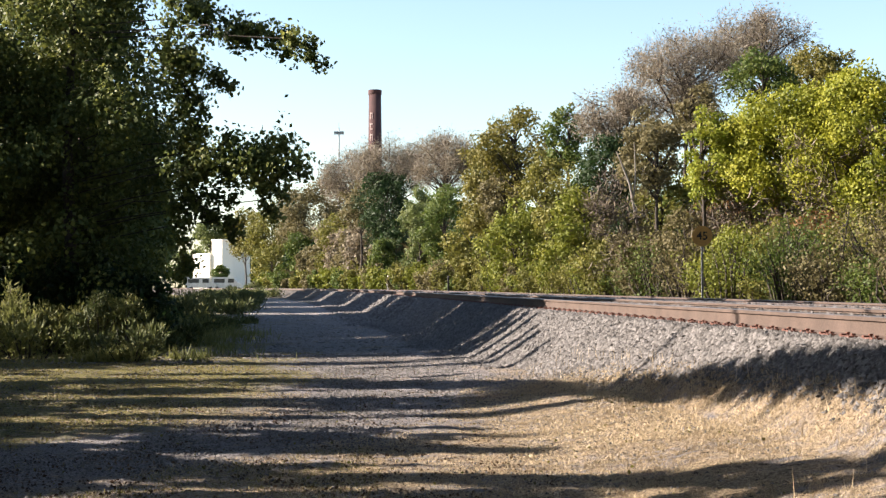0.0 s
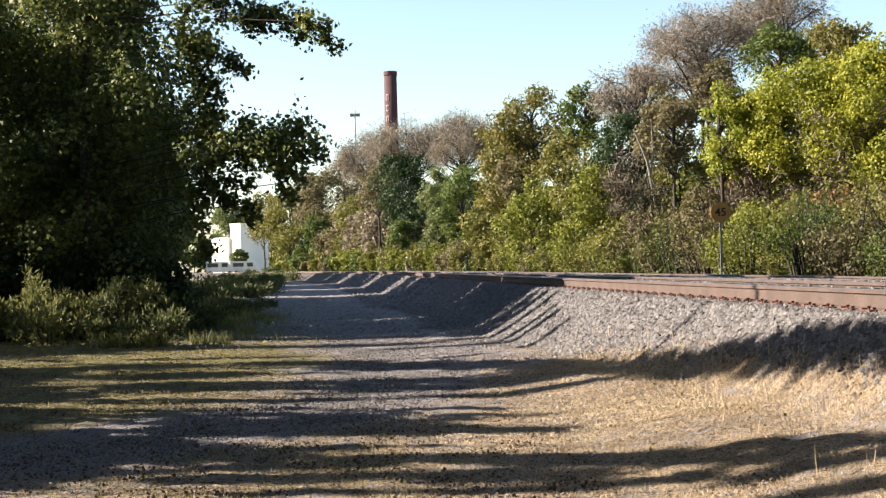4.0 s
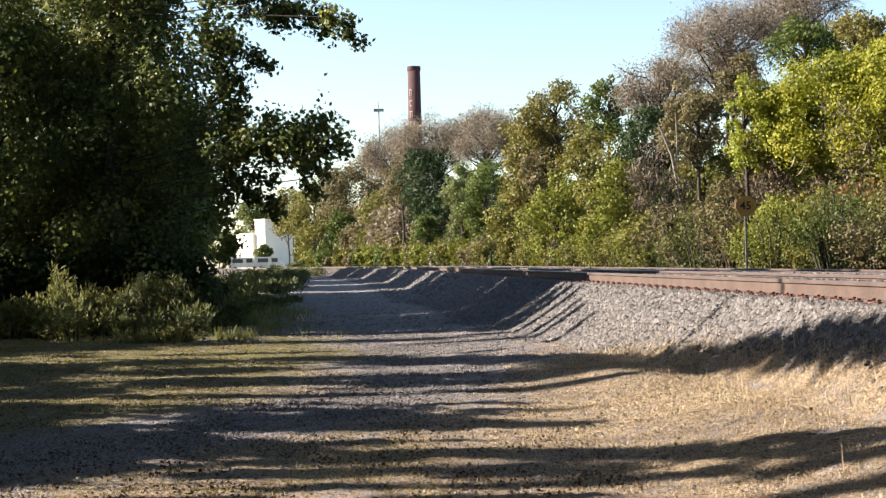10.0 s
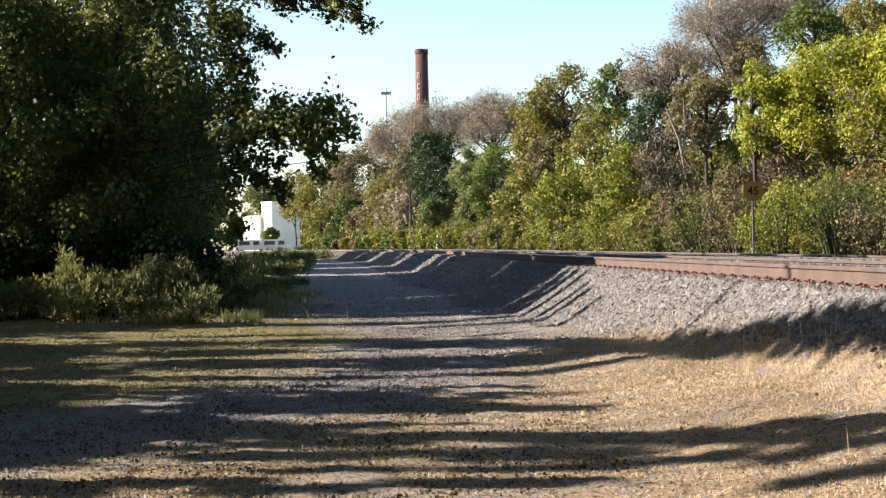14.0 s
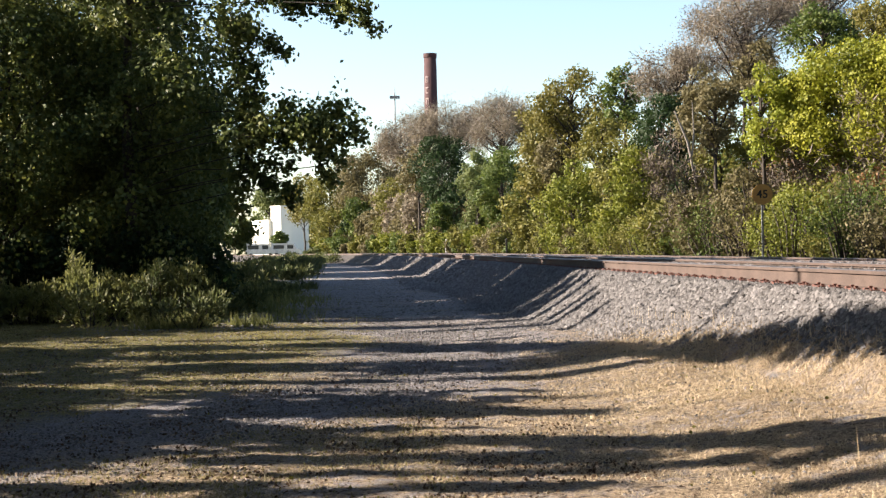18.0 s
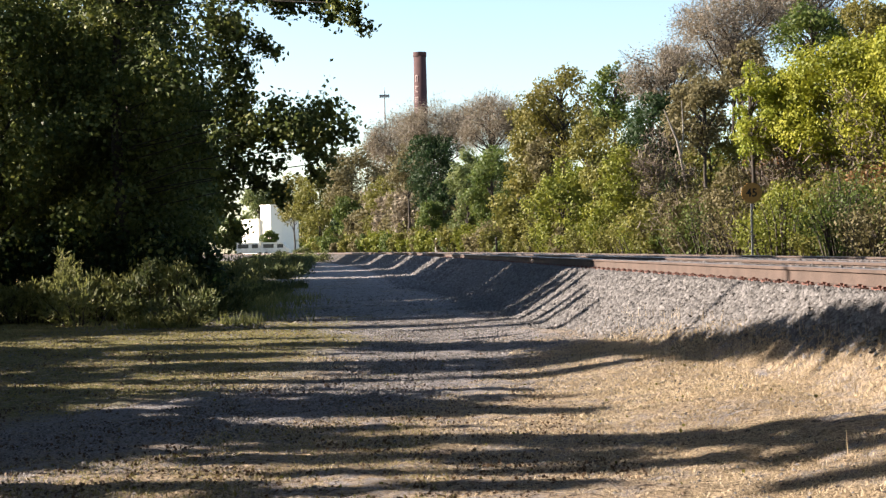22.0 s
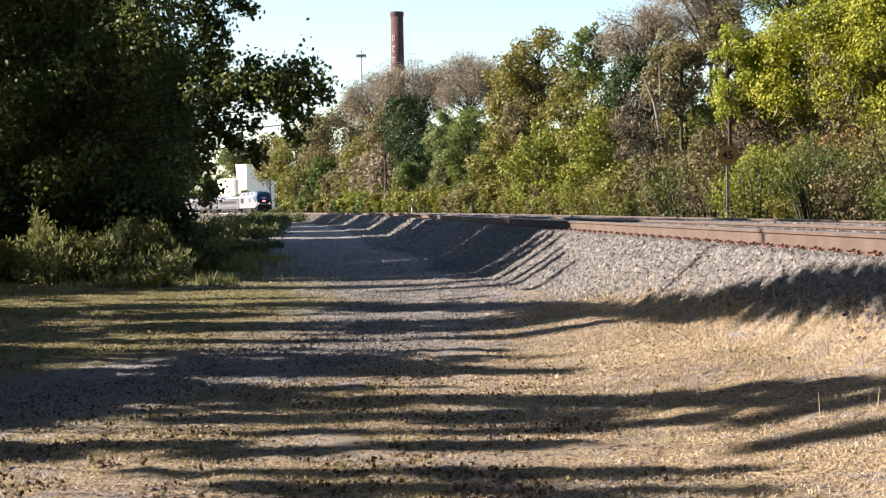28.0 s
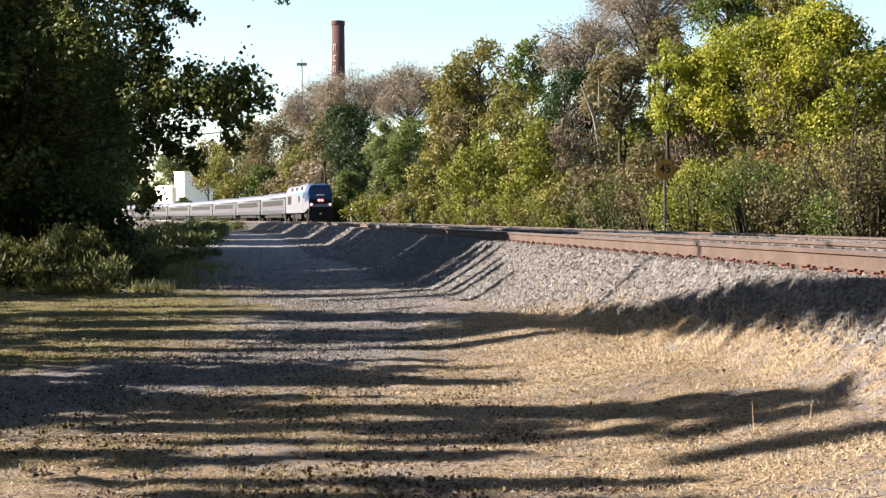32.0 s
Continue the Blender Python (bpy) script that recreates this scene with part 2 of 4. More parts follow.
# ---- ground ----
def build_ground():
    side = np.concatenate([[-3000, -1200, -500, -200, -90, -45, -25, -15, -10], np.arange(-8.6, -6, 0.4), np.arange(-6, 0, 0.5), np.arange(0, 3.2, 0.13),
                           np.arange(3.2, 13, 0.14), np.arange(13, 20, 0.25), [21, 23, 26, 30, 40, 60, 100, 200, 500, 1200, 3000]])
    ahead = np.concatenate([[-1500, -400, -100, -40, -15, -5, 0, 2], np.arange(3.5, 6, 0.3), np.arange(6, 20, 0.1), np.arange(20, 30, 0.2), np.arange(30, 60, 0.4), np.arange(60, 130, 1.5),
                            np.arange(130, 420, 6), [430, 500, 600, 800, 1100, 1600, 2600, 4000]])
    S, Y = np.meshgrid(side, ahead)
    X = rail_x(Y) - S
    Z = ground_z(X, Y)
    near = (np.abs(S) < 22) & (Y > 3) & (Y < 130)
    bumps = np.zeros_like(Z)
    bumps[near] = 0.016 * gnoise(X[near], Y[near], 0.9) + 0.01 * gnoise(X[near], Y[near], 2.7, 7.0) + 0.018 * gnoise(X[near], Y[near], 7.5, 5.0)
    Z = Z + bumps * 1.5 * smooth01(S, 0.6, 1.6)
    h, w = S.shape
    idx = np.arange(h * w).reshape(h, w)
    faces = np.stack([idx[:-1, 1:], idx[:-1, :-1], idx[1:, :-1], idx[1:, 1:]], -1).reshape(-1, 4)
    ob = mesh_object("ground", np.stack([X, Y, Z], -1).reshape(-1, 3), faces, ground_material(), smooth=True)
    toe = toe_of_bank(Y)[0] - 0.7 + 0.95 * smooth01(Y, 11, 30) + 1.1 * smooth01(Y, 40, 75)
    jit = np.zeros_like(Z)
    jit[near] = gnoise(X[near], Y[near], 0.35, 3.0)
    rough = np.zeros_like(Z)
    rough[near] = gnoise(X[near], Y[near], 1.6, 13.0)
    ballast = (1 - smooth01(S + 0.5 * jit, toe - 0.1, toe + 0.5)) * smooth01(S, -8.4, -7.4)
    lane = np.exp(-((X - lane_x(Y) + 1.2 * jit) / (1.35 + 0.02 * Y)) ** 4)
    lane = np.clip(lane * (0.95 + 1.4 * jit + 0.8 * rough) + 0.75 * smooth01(Y, 27, 33) * smooth01(S, 1.5, 3.0) * (1 - smooth01(S, 8.5, 10.5)) * (0.7 + jit), 0, 1)
    green = smooth01(lane_x(Y) + 0.6 - X + 2.2 * jit, 0.0, 2.2) + 0.8 * smooth01(Y, 19, 23) * smooth01(S, 3.4, 5.0)
    for name, field in (("ballast", ballast), ("lane", lane), ("green", green)):
        at = ob.data.attributes.new(name, "FLOAT", "POINT")
        at.data.foreach_set("value", field.astype(np.float32).ravel())
    tagged(ob, "trodden grass and gravel ground with a ballast bank", "ground", kind="structure")
    return ob


def ground_material():
    mat = bpy.data.materials.new("verge_ground")
    mat.use_nodes = True
    nt = mat.node_tree
    bsdf = nt.nodes["Principled BSDF"]
    bsdf.inputs["Roughness"].default_value = 0.95
    bsdf.inputs["Specular IOR Level"].default_value = 0.15
    tc = nt.nodes.new("ShaderNodeTexCoord")

    def tex(scale, detail=4):
        n = nt.nodes.new("ShaderNodeTexNoise")
        n.inputs["Scale"].default_value = scale
        n.inputs["Detail"].default_value = detail
        n.inputs["Roughness"].default_value = 0.65
        nt.links.new(tc.outputs["Object"], n.inputs["Vector"])
        return n.outputs[0]

    def mixed(fac, a, b):
        m = nt.nodes.new("ShaderNodeMix")
        m.data_type = "RGBA"
        for sock, val in (("Factor", fac), ("A", a), ("B", b)):
            if isinstance(val, tuple):
                m.inputs[sock].default_value = (*val, 1)
            else:
                nt.links.new(val, m.inputs[sock])
        return m.outputs["Result"]

    def sharpen(v, lo, hi):
        r = nt.nodes.new("ShaderNodeMapRange")
        r.inputs["From Min"].default_value, r.inputs["From Max"].default_value = lo, hi
        nt.links.new(v, r.inputs["Value"])
        return r.outputs[0]

    def att(name):
        a = nt.nodes.new("ShaderNodeAttribute")
        a.attribute_name = name
        return a.outputs["Fac"]

    fine, mid, big = tex(38, 5), tex(7, 4), tex(0.8, 3)
    dry = mixed(sharpen(fine, 0.35, 0.65), (0.1, 0.072, 0.048), (0.43, 0.335, 0.225))
    grn = mixed(sharpen(fine, 0.35, 0.65), (0.038, 0.036, 0.013), (0.215, 0.19, 0.068))
    grav = mixed(sharpen(tex(60, 3), 0.3, 0.7), (0.053, 0.051, 0.056), (0.33, 0.308, 0.318))
    # near-black ballast base: shade of the gaps between stones, put into the colour
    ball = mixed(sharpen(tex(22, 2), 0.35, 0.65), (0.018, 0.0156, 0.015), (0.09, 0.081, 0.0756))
    base = mixed(sharpen(mid, 0.4, 0.62), dry, grav)
    base = mixed(sharpen(big, 0.42, 0.58), dry, base)
    base = mixed(sharpen(tex(13, 3), 0.56, 0.66), base, (0.05, 0.035, 0.026))

    def times(a, b, op="MULTIPLY"):
        m = nt.nodes.new("ShaderNodeMath")
        m.operation = op
        m.use_clamp = True
        for i, v in enumerate((a, b)):
            if isinstance(v, float):
                m.inputs[i].default_value = v
            else:
                nt.links.new(v, m.inputs[i])
        return m.outputs[0]

    base = mixed(times(att("green"), sharpen(mid, 0.3, 0.55)), base, grn)
    base = mixed(times(times(att("lane"), 1.6), sharpen(mid, 0.3, 0.5)), base, grav)
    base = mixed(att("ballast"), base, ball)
    nt.links.new(base, bsdf.inputs["Base Color"])
    bp = nt.nodes.new("ShaderNodeBump")
    bp.inputs["Strength"].default_value = 1.0
    bp.inputs["Distance"].default_value = 0.06
    nt.links.new(fine, bp.inputs["Height"])
    nt.links.new(bp.outputs[0], bsdf.inputs["Normal"])
    return mat


build_ground()


# ---- trees ----
def tube_points(path, radii, sides, verts, faces):
    """Adds a tapered tube along path."""
    path = np.asarray(path, dtype=float)
    base = sum(len(v) for v in verts)
    d = np.gradient(path, axis=0)
    d /= np.linalg.norm(d, axis=1)[:, None] + 1e-9
    up = np.where(np.abs(d[:, 2:3]) > 0.9, [[1.0, 0, 0]], [[0, 0, 1.0]])
    a = np.cross(d, up)
    a /= np.linalg.norm(a, axis=1)[:, None] + 1e-9
    b = np.cross(d, a)
    ang = np.linspace(0, 2 * np.pi, sides, endpoint=False)
    ring = path[:, None] + np.asarray(radii)[:, None, None] * (np.cos(ang)[None, :, None] * a[:, None] + np.sin(ang)[None, :, None] * b[:, None])
    verts.append(ring.reshape(-1, 3))
    n = len(path)
    i = np.arange(n - 1)[:, None] * sides
    j = np.arange(sides)[None]
    k = (j + 1) % sides
    faces.append(base + np.stack([i + j, i + k, i + k + sides, i + j + sides], -1).reshape(-1, 4))


def leaf_mesh(name, centres, size, mat, parent, rng, facing=None, label="", narrow=1.0):
    """Small folded leaves, each an island of its own, facing roughly the given ways."""
    n = len(centres)
    w = rng.normal(size=(n, 3)) if facing is None else facing + rng.normal(0, 0.55, (n, 3))
    w /= np.linalg.norm(w, axis=1)[:, None] + 1e-9
    u = np.cross(w, rng.normal(size=(n, 3)))
    u /= np.linalg.norm(u, axis=1)[:, None] + 1e-9
    if narrow < 1:
        u, w = w, u
    v = np.cross(w, u)
    s = size * rng.uniform(0.6, 1.35, n)[:, None]
    c = np.asarray(centres)
    tip, tail = c + u * s * 0.6, c - u * s * 0.5
    left, right = c + v * s * 0.42 * narrow - w * s * 0.1, c - v * s * 0.42 * narrow - w * s * 0.1
    verts = np.stack([tail, right, tip, left], 1).reshape(-1, 3)
    i = np.arange(n)[:, None] * 4
    faces = np.concatenate([i + [[0, 1, 2]], i + [[0, 2, 3]]], 1).reshape(-1, 3)
    return mesh_object(name, verts, faces, mat, parent, label)


def clump_points(centres, radius, squash, n, rng):
    """Places and outward ways of n leaves on the shells of leaf clumps, each clump with its own share."""
    m = len(centres)
    weight = rng.uniform(0.3, 1.7, m)
    k = rng.choice(m, n, p=weight / weight.sum())
    d = rng.normal(size=(n, 3))
    d[:, 2] = d[:, 2] * 0.9 + 0.25
    d /= np.linalg.norm(d, axis=1)[:, None]
    r = np.broadcast_to(np.asarray(radius), (m,))[k] * rng.uniform(0.35, 1.12, n) ** 0.6 * np.sqrt(weight)[k]
    ragged = 1 + 0.25 * np.sin(d[:, 0] * 5 + k) * np.cos(d[:, 2] * 6 + k * 2)
    return centres[k] + d * (r * ragged)[:, None] * [1, 1, squash], d


def tree(x, y, height, width, kind, leaves, leaf, label, seed, bare=0.0, low=0.25, lean=0.0, bark=None, category="tree", name="tree", limbs=9, clump=0.16, depth=None, z=None, shape=1.0):
    """Trunk with limbs and twigs in one mesh, leaves in clumps round the twig ends in another."""
    rng = np.random.default_rng(seed)
    z0 = float(ground_z(x, y)) - 0.05 if z is None else z
    root = empty(name, x, y, z0, label, category)
    depth = depth or width
    verts, faces, ends = [], [], []
    n = 7
    top = height * 0.9
    hs = np.linspace(0, top, n)
    wob = np.cumsum(rng.normal(0, 0.018 * height, (n, 2)), 0) * np.linspace(0, 1, n)[:, None]
    trunk = np.stack([wob[:, 0] + lean * hs, wob[:, 1], hs], 1)
    r0 = 0.017 * height + 0.03
    tube_points(trunk, np.linspace(r0, r0 * 0.18, n), 7, verts, faces)
    for i in range(limbs):
        f = low + (0.98 - low) * (i + rng.uniform(0, 0.8)) / limbs
        start = np.array([np.interp(f * top, hs, trunk[:, k]) for k in range(3)])
        a = i * 2.4 + rng.uniform(-0.5, 0.5)
        g = (f - low) / (1 - low)
        spread = (0.62 + 0.5 * math.sin(math.pi * min(1, g * 0.8 + 0.2)) - 0.55 * g ** 2 * shape)
        tipv = start + np.array([math.cos(a) * width / 2 * spread, math.sin(a) * depth / 2 * spread, height * (0.1 + 0.12 * rng.random()) * (1.1 - 0.5 * g)])
        mid = (start + tipv) / 2 + rng.normal(0, 0.03 * height, 3) + [0, 0, 0.03 * height]
        path = np.array([start, (start * 0.5 + mid * 0.5) + rng.normal(0, 0.01 * height, 3), mid, tipv])
        tube_points(path, [r0 * 0.45 * (1.1 - 0.7 * g), r0 * 0.33 * (1.1 - 0.7 * g), r0 * 0.22, r0 * 0.07], 5, verts, faces)
        for j in range(5 + int(5 * bare)):
            q = rng.uniform(0.3, 1.0)
            p0 = path[0] * (1 - q) + path[3] * q + (path[2] - (path[0] + path[3]) / 2) * (4 * q * (1 - q))
            e = p0 + rng.normal(0, 1, 3) * [width * 0.14, depth * 0.14, height * 0.07] + [0, 0, height * 0.04]
            tube_points(np.array([p0, (p0 + e) / 2 + rng.normal(0, 0.012 * height, 3), e]), [r0 * 0.12, r0 * 0.07, r0 * 0.03], 4, verts, faces)
            ends.append(e)
            ends.append((p0 + e) / 2)
            if bare:
                for k in range(int(9 * bare)):
                    e2 = e + rng.normal(0, 1, 3) * [width * 0.08, depth * 0.08, height * 0.055] + [0, 0, height * 0.03]
                    tube_points(np.array([p0 * 0.3 + e * 0.7, (e + e2) / 2 + rng.normal(0, 0.006 * height, 3), e2]), [r0 * 0.05, r0 * 0.035, r0 * 0.018], 3, verts, faces)
                    ends.append(e2)
    ends.append(trunk[-1])
    ends = np.array(ends)
    trunk_ob = mesh_object("trunk", np.concatenate(verts), np.concatenate(faces), bark or BARK, root, smooth=True)
    if leaves:
        radius = clump * 0.5 * (width + depth) * 0.5
        pts, ways = clump_points(ends, radius, 0.8, int(leaves * 1.7), rng)
        ok = pts[:, 2] > 0.15
        leaf_mesh("crown", pts[ok], leaf * 0.8, LEAF[kind], root, rng, ways[ok])
        if bare:
            pts, ways = clump_points(ends, radius * 1.25, 0.9, int(6500 * bare), rng)
            ways[:, 2] += 0.5
            twigs = leaf_mesh("fine_twig", pts, leaf * 3.2, BROWN_TWIG, root, rng, ways, narrow=0.06)
            twigs["kind"] = "stuff"
    return root


def crowned_tree(x, y, zc, rx, rz, kind, leaves, leaf, label, seed, name="tree", category="tree", ry=None, clumps=0, clump_r=0.0, sparse=False, bark=None, slim=1.0):
    """A tree with an uneven oval crown: trunk, limbs to the leaf clumps, and the leaves."""
    rng = np.random.default_rng(seed)
    z0 = float(ground_z(x, y)) - 0.05
    ry = ry or rx
    root = empty(name, x, y, z0, label, category)
    mid = zc - z0
    n = clumps or int(np.clip(26 + 16 * rz / rx, 30, 75))
    d = rng.normal(size=(n, 3))
    d /= np.linalg.norm(d, axis=1)[:, None]
    q = rng.uniform(0.25, 1.0, n) ** 0.5
    centres = d * q[:, None] * [rx * 0.82, ry * 0.82, rz * 0.84] + [0, 0, mid]
    r = clump_r or 0.62 * (rx * ry * rz) ** (1 / 3) / n ** (1 / 3) * 1.5
    if clump_r == 0:
        r = min(r, 0.42 * min(rx, rz))
    centres = centres[centres[:, 2] > 0.1]
    verts, faces = [], []
    top = mid + rz * 0.6
    hs = np.linspace(0, top, 7)
    wob = np.cumsum(rng.normal(0, 0.03 * rx + 0.02, (7, 2)), 0)
    wob[0] = 0
    trunk = np.stack([wob[:, 0], wob[:, 1], hs], 1)
    r0 = (0.012 * top + 0.03) * slim
    tube_points(trunk, np.linspace(r0, r0 * 0.2, 7), 7, verts, faces)
    for c in centres[:: 1 if sparse else 2]:
        h0 = np.clip(c[2] - (0.5 + 0.5 * rng.random()) * np.hypot(c[0], c[1]) - 0.1 * rz, 0.15 * top, top * 0.95)
        a = np.array([np.interp(h0, hs, trunk[:, k]) for k in range(3)])
        m = (a + c) / 2 + rng.normal(0, 0.06, 3) * rx + [0, 0, 0.05 * rz]
        tube_points(np.array([a, (a + m) / 2 + rng.normal(0, 0.02, 3) * rx, m, c]), [r0 * 0.45, r0 * 0.34, r0 * 0.24, r0 * 0.08], 5, verts, faces)
        if sparse:
            for _ in range(4):
                e = c + rng.normal(0, 0.8, 3) * r
                tube_points(np.array([m * 0.4 + c * 0.6, (c + e) / 2 + rng.normal(0, 0.1, 3) * r, e]), [r0 * 0.12, r0 * 0.08, r0 * 0.03], 4, verts, faces)
    mesh_object("trunk", np.concatenate(verts), np.concatenate(faces), bark or BARK, root, smooth=True)
    if sparse:
        k = rng.integers(0, len(centres), leaves * 2)
        pts = centres[k] + rng.normal(0, 0.52, (leaves * 2, 3)) * r
        ways = rng.normal(size=pts.shape)
        leaf_mesh("crown", pts, leaf * 0.62, LEAF[kind], root, rng, ways)
        pts, ways = clump_points(centres, r * 1.2, 0.9, leaves // 2, rng)
        leaf_mesh("fine_twig", pts, leaf * 2.0, TWIG, root, rng, ways, narrow=0.06)["kind"] = "stuff"
    else:
        pts, ways = clump_points(centres, r, 0.85, leaves, rng)
        leaf_mesh("crown", pts, leaf, LEAF[kind], root, rng, ways)
    return root


def bush(x, y, height, width, kind, leaves, leaf, label, seed, category="bush", name="bush", z=None, depth=None, stems=9, narrow=1.0):
    """Stems that fan out from the ground, with leaves along them."""
    rng = np.random.default_rng(seed)
    z0 = float(ground_z(x, y)) - 0.04 if z is None else z
    root = empty(name, x, y, z0, label, category)
    depth = depth or width
    verts, faces, pts = [], [], []
    for i in range(stems):
        a = rng.uniform(0, 2 * np.pi)
        q = math.sqrt(rng.random())
        b0 = np.array([math.cos(a) * width * 0.2 * q, math.sin(a) * depth * 0.2 * q, 0])
        e = np.array([math.cos(a) * width * 0.48 * q, math.sin(a) * depth * 0.48 * q, height * (1 - 0.35 * q) * rng.uniform(0.7, 1.05)])
        m = (b0 + e) / 2 + rng.normal(0, 0.06 * height, 3) + [0, 0, 0.1 * height]
        tube_points(np.array([b0, m, e]), [0.012 * height + 0.004, 0.008 * height + 0.003, 0.003 * height], 4, verts, faces)
        for t in (0.3, 0.55, 0.75, 0.95):
            pts.append((1 - t) ** 2 * b0 + 2 * t * (1 - t) * (2 * m - (b0 + e) / 2) + t ** 2 * e + rng.normal(0, 0.04, 3) * width)
    pts, ways = clump_points(np.array(pts), width * 0.15, 0.9, leaves, rng)
    ok = pts[:, 2] > 0.03
    mesh_object("stem", np.concatenate(verts), np.concatenate(faces), BARK, root, smooth=True)["kind"] = "stuff"
    if narrow < 1:
        ways[:, 2] += 0.9
    leaf_mesh("foliage", pts[ok], leaf, LEAF[kind] if isinstance(kind, str) else kind, root, rng, ways[ok], narrow=narrow)
    return root

def loft(sections, closed=True):
    """A skin over cross-sections of equal point count."""
    bm = bmesh.new()
    rings = [[bm.verts.new(p) for p in s] for s in sections]
    k = len(rings[0])
    for a, b in zip(rings, rings[1:]):
        for j in range(k):
            bm.faces.new((a[j], a[(j + 1) % k], b[(j + 1) % k], b[j]))
    if closed:
        bm.faces.new(list(reversed(rings[0])))
        bm.faces.new(rings[-1])
    bmesh.ops.recalc_face_normals(bm, faces=bm.faces)
    return bm


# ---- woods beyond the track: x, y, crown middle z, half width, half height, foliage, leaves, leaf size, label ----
WOOD_LABEL = {
    "yellow": "golden-green broadleaf tree beside the track",
    "bright": "bright yellow tree in autumn leaf",
    "green": "green leafy tree in the wood",
    "gold": "tall olive-gold tree in the wood",
    "grey": "half-bare grey-brown tree in the wood",
    "brown": "brownish tree in thin leaf",
    "dark": "dense dark green tree in the wood",
    "olive": "bushy olive tree beside the track",
    "lime": "young lime green tree beside the track",
    "mint": "slender pale green tree beside the track",
    "rust": "reddish-brown shrub beside the track",
}
seeds = itertools.count(100)


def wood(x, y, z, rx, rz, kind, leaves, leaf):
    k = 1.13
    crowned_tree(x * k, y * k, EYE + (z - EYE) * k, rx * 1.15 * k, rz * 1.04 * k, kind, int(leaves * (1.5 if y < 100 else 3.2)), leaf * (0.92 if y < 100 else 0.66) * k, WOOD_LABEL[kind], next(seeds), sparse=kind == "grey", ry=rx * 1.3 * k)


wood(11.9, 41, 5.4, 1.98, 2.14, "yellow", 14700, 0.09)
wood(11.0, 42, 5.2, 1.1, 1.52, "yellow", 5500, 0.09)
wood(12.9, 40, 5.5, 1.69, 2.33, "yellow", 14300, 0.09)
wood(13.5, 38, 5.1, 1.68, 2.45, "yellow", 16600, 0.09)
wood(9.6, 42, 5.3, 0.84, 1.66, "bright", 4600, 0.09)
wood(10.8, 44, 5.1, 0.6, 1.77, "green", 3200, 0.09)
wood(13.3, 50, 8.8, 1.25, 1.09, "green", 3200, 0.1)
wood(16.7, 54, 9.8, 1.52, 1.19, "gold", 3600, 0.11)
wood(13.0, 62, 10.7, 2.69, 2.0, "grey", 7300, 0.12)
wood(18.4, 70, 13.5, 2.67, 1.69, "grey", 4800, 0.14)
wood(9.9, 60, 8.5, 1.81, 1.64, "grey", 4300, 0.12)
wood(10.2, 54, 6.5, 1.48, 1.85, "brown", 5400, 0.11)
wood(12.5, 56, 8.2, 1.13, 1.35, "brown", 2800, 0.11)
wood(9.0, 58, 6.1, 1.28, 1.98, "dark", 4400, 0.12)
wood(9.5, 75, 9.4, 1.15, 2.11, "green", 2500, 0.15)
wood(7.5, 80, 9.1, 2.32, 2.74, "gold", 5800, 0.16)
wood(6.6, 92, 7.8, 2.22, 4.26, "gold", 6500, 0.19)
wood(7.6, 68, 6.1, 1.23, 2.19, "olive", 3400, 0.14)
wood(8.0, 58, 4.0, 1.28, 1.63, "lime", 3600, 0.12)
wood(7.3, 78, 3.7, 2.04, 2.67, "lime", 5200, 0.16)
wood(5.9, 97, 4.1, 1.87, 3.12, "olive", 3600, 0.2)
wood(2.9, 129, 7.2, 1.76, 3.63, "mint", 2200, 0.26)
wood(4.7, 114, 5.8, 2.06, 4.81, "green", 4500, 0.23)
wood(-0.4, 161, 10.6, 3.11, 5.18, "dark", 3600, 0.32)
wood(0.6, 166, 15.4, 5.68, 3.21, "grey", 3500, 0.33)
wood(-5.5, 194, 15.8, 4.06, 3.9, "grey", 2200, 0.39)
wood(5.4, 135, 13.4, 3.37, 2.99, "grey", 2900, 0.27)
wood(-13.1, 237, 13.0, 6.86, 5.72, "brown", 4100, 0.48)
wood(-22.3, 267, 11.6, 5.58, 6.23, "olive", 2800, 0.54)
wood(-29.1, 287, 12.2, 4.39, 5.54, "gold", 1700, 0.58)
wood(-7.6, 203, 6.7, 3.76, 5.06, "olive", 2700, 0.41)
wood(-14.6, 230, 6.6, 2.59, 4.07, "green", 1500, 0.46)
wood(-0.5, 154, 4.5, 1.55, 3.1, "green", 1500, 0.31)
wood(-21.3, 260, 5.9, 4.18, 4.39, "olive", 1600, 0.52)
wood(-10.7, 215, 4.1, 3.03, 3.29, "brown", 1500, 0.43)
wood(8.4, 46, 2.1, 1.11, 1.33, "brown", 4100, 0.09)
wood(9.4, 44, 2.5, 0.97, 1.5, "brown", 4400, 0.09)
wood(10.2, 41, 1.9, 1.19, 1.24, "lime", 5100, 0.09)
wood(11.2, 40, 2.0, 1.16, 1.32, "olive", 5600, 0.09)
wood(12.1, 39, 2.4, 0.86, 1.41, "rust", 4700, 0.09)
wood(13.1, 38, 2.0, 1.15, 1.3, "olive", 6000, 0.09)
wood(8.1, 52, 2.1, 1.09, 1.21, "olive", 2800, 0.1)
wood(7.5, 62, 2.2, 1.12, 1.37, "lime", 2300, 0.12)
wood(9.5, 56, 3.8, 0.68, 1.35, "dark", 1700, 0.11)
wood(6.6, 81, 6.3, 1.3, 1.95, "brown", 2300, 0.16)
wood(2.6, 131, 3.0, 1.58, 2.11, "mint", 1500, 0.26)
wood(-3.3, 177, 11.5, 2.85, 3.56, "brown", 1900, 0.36)
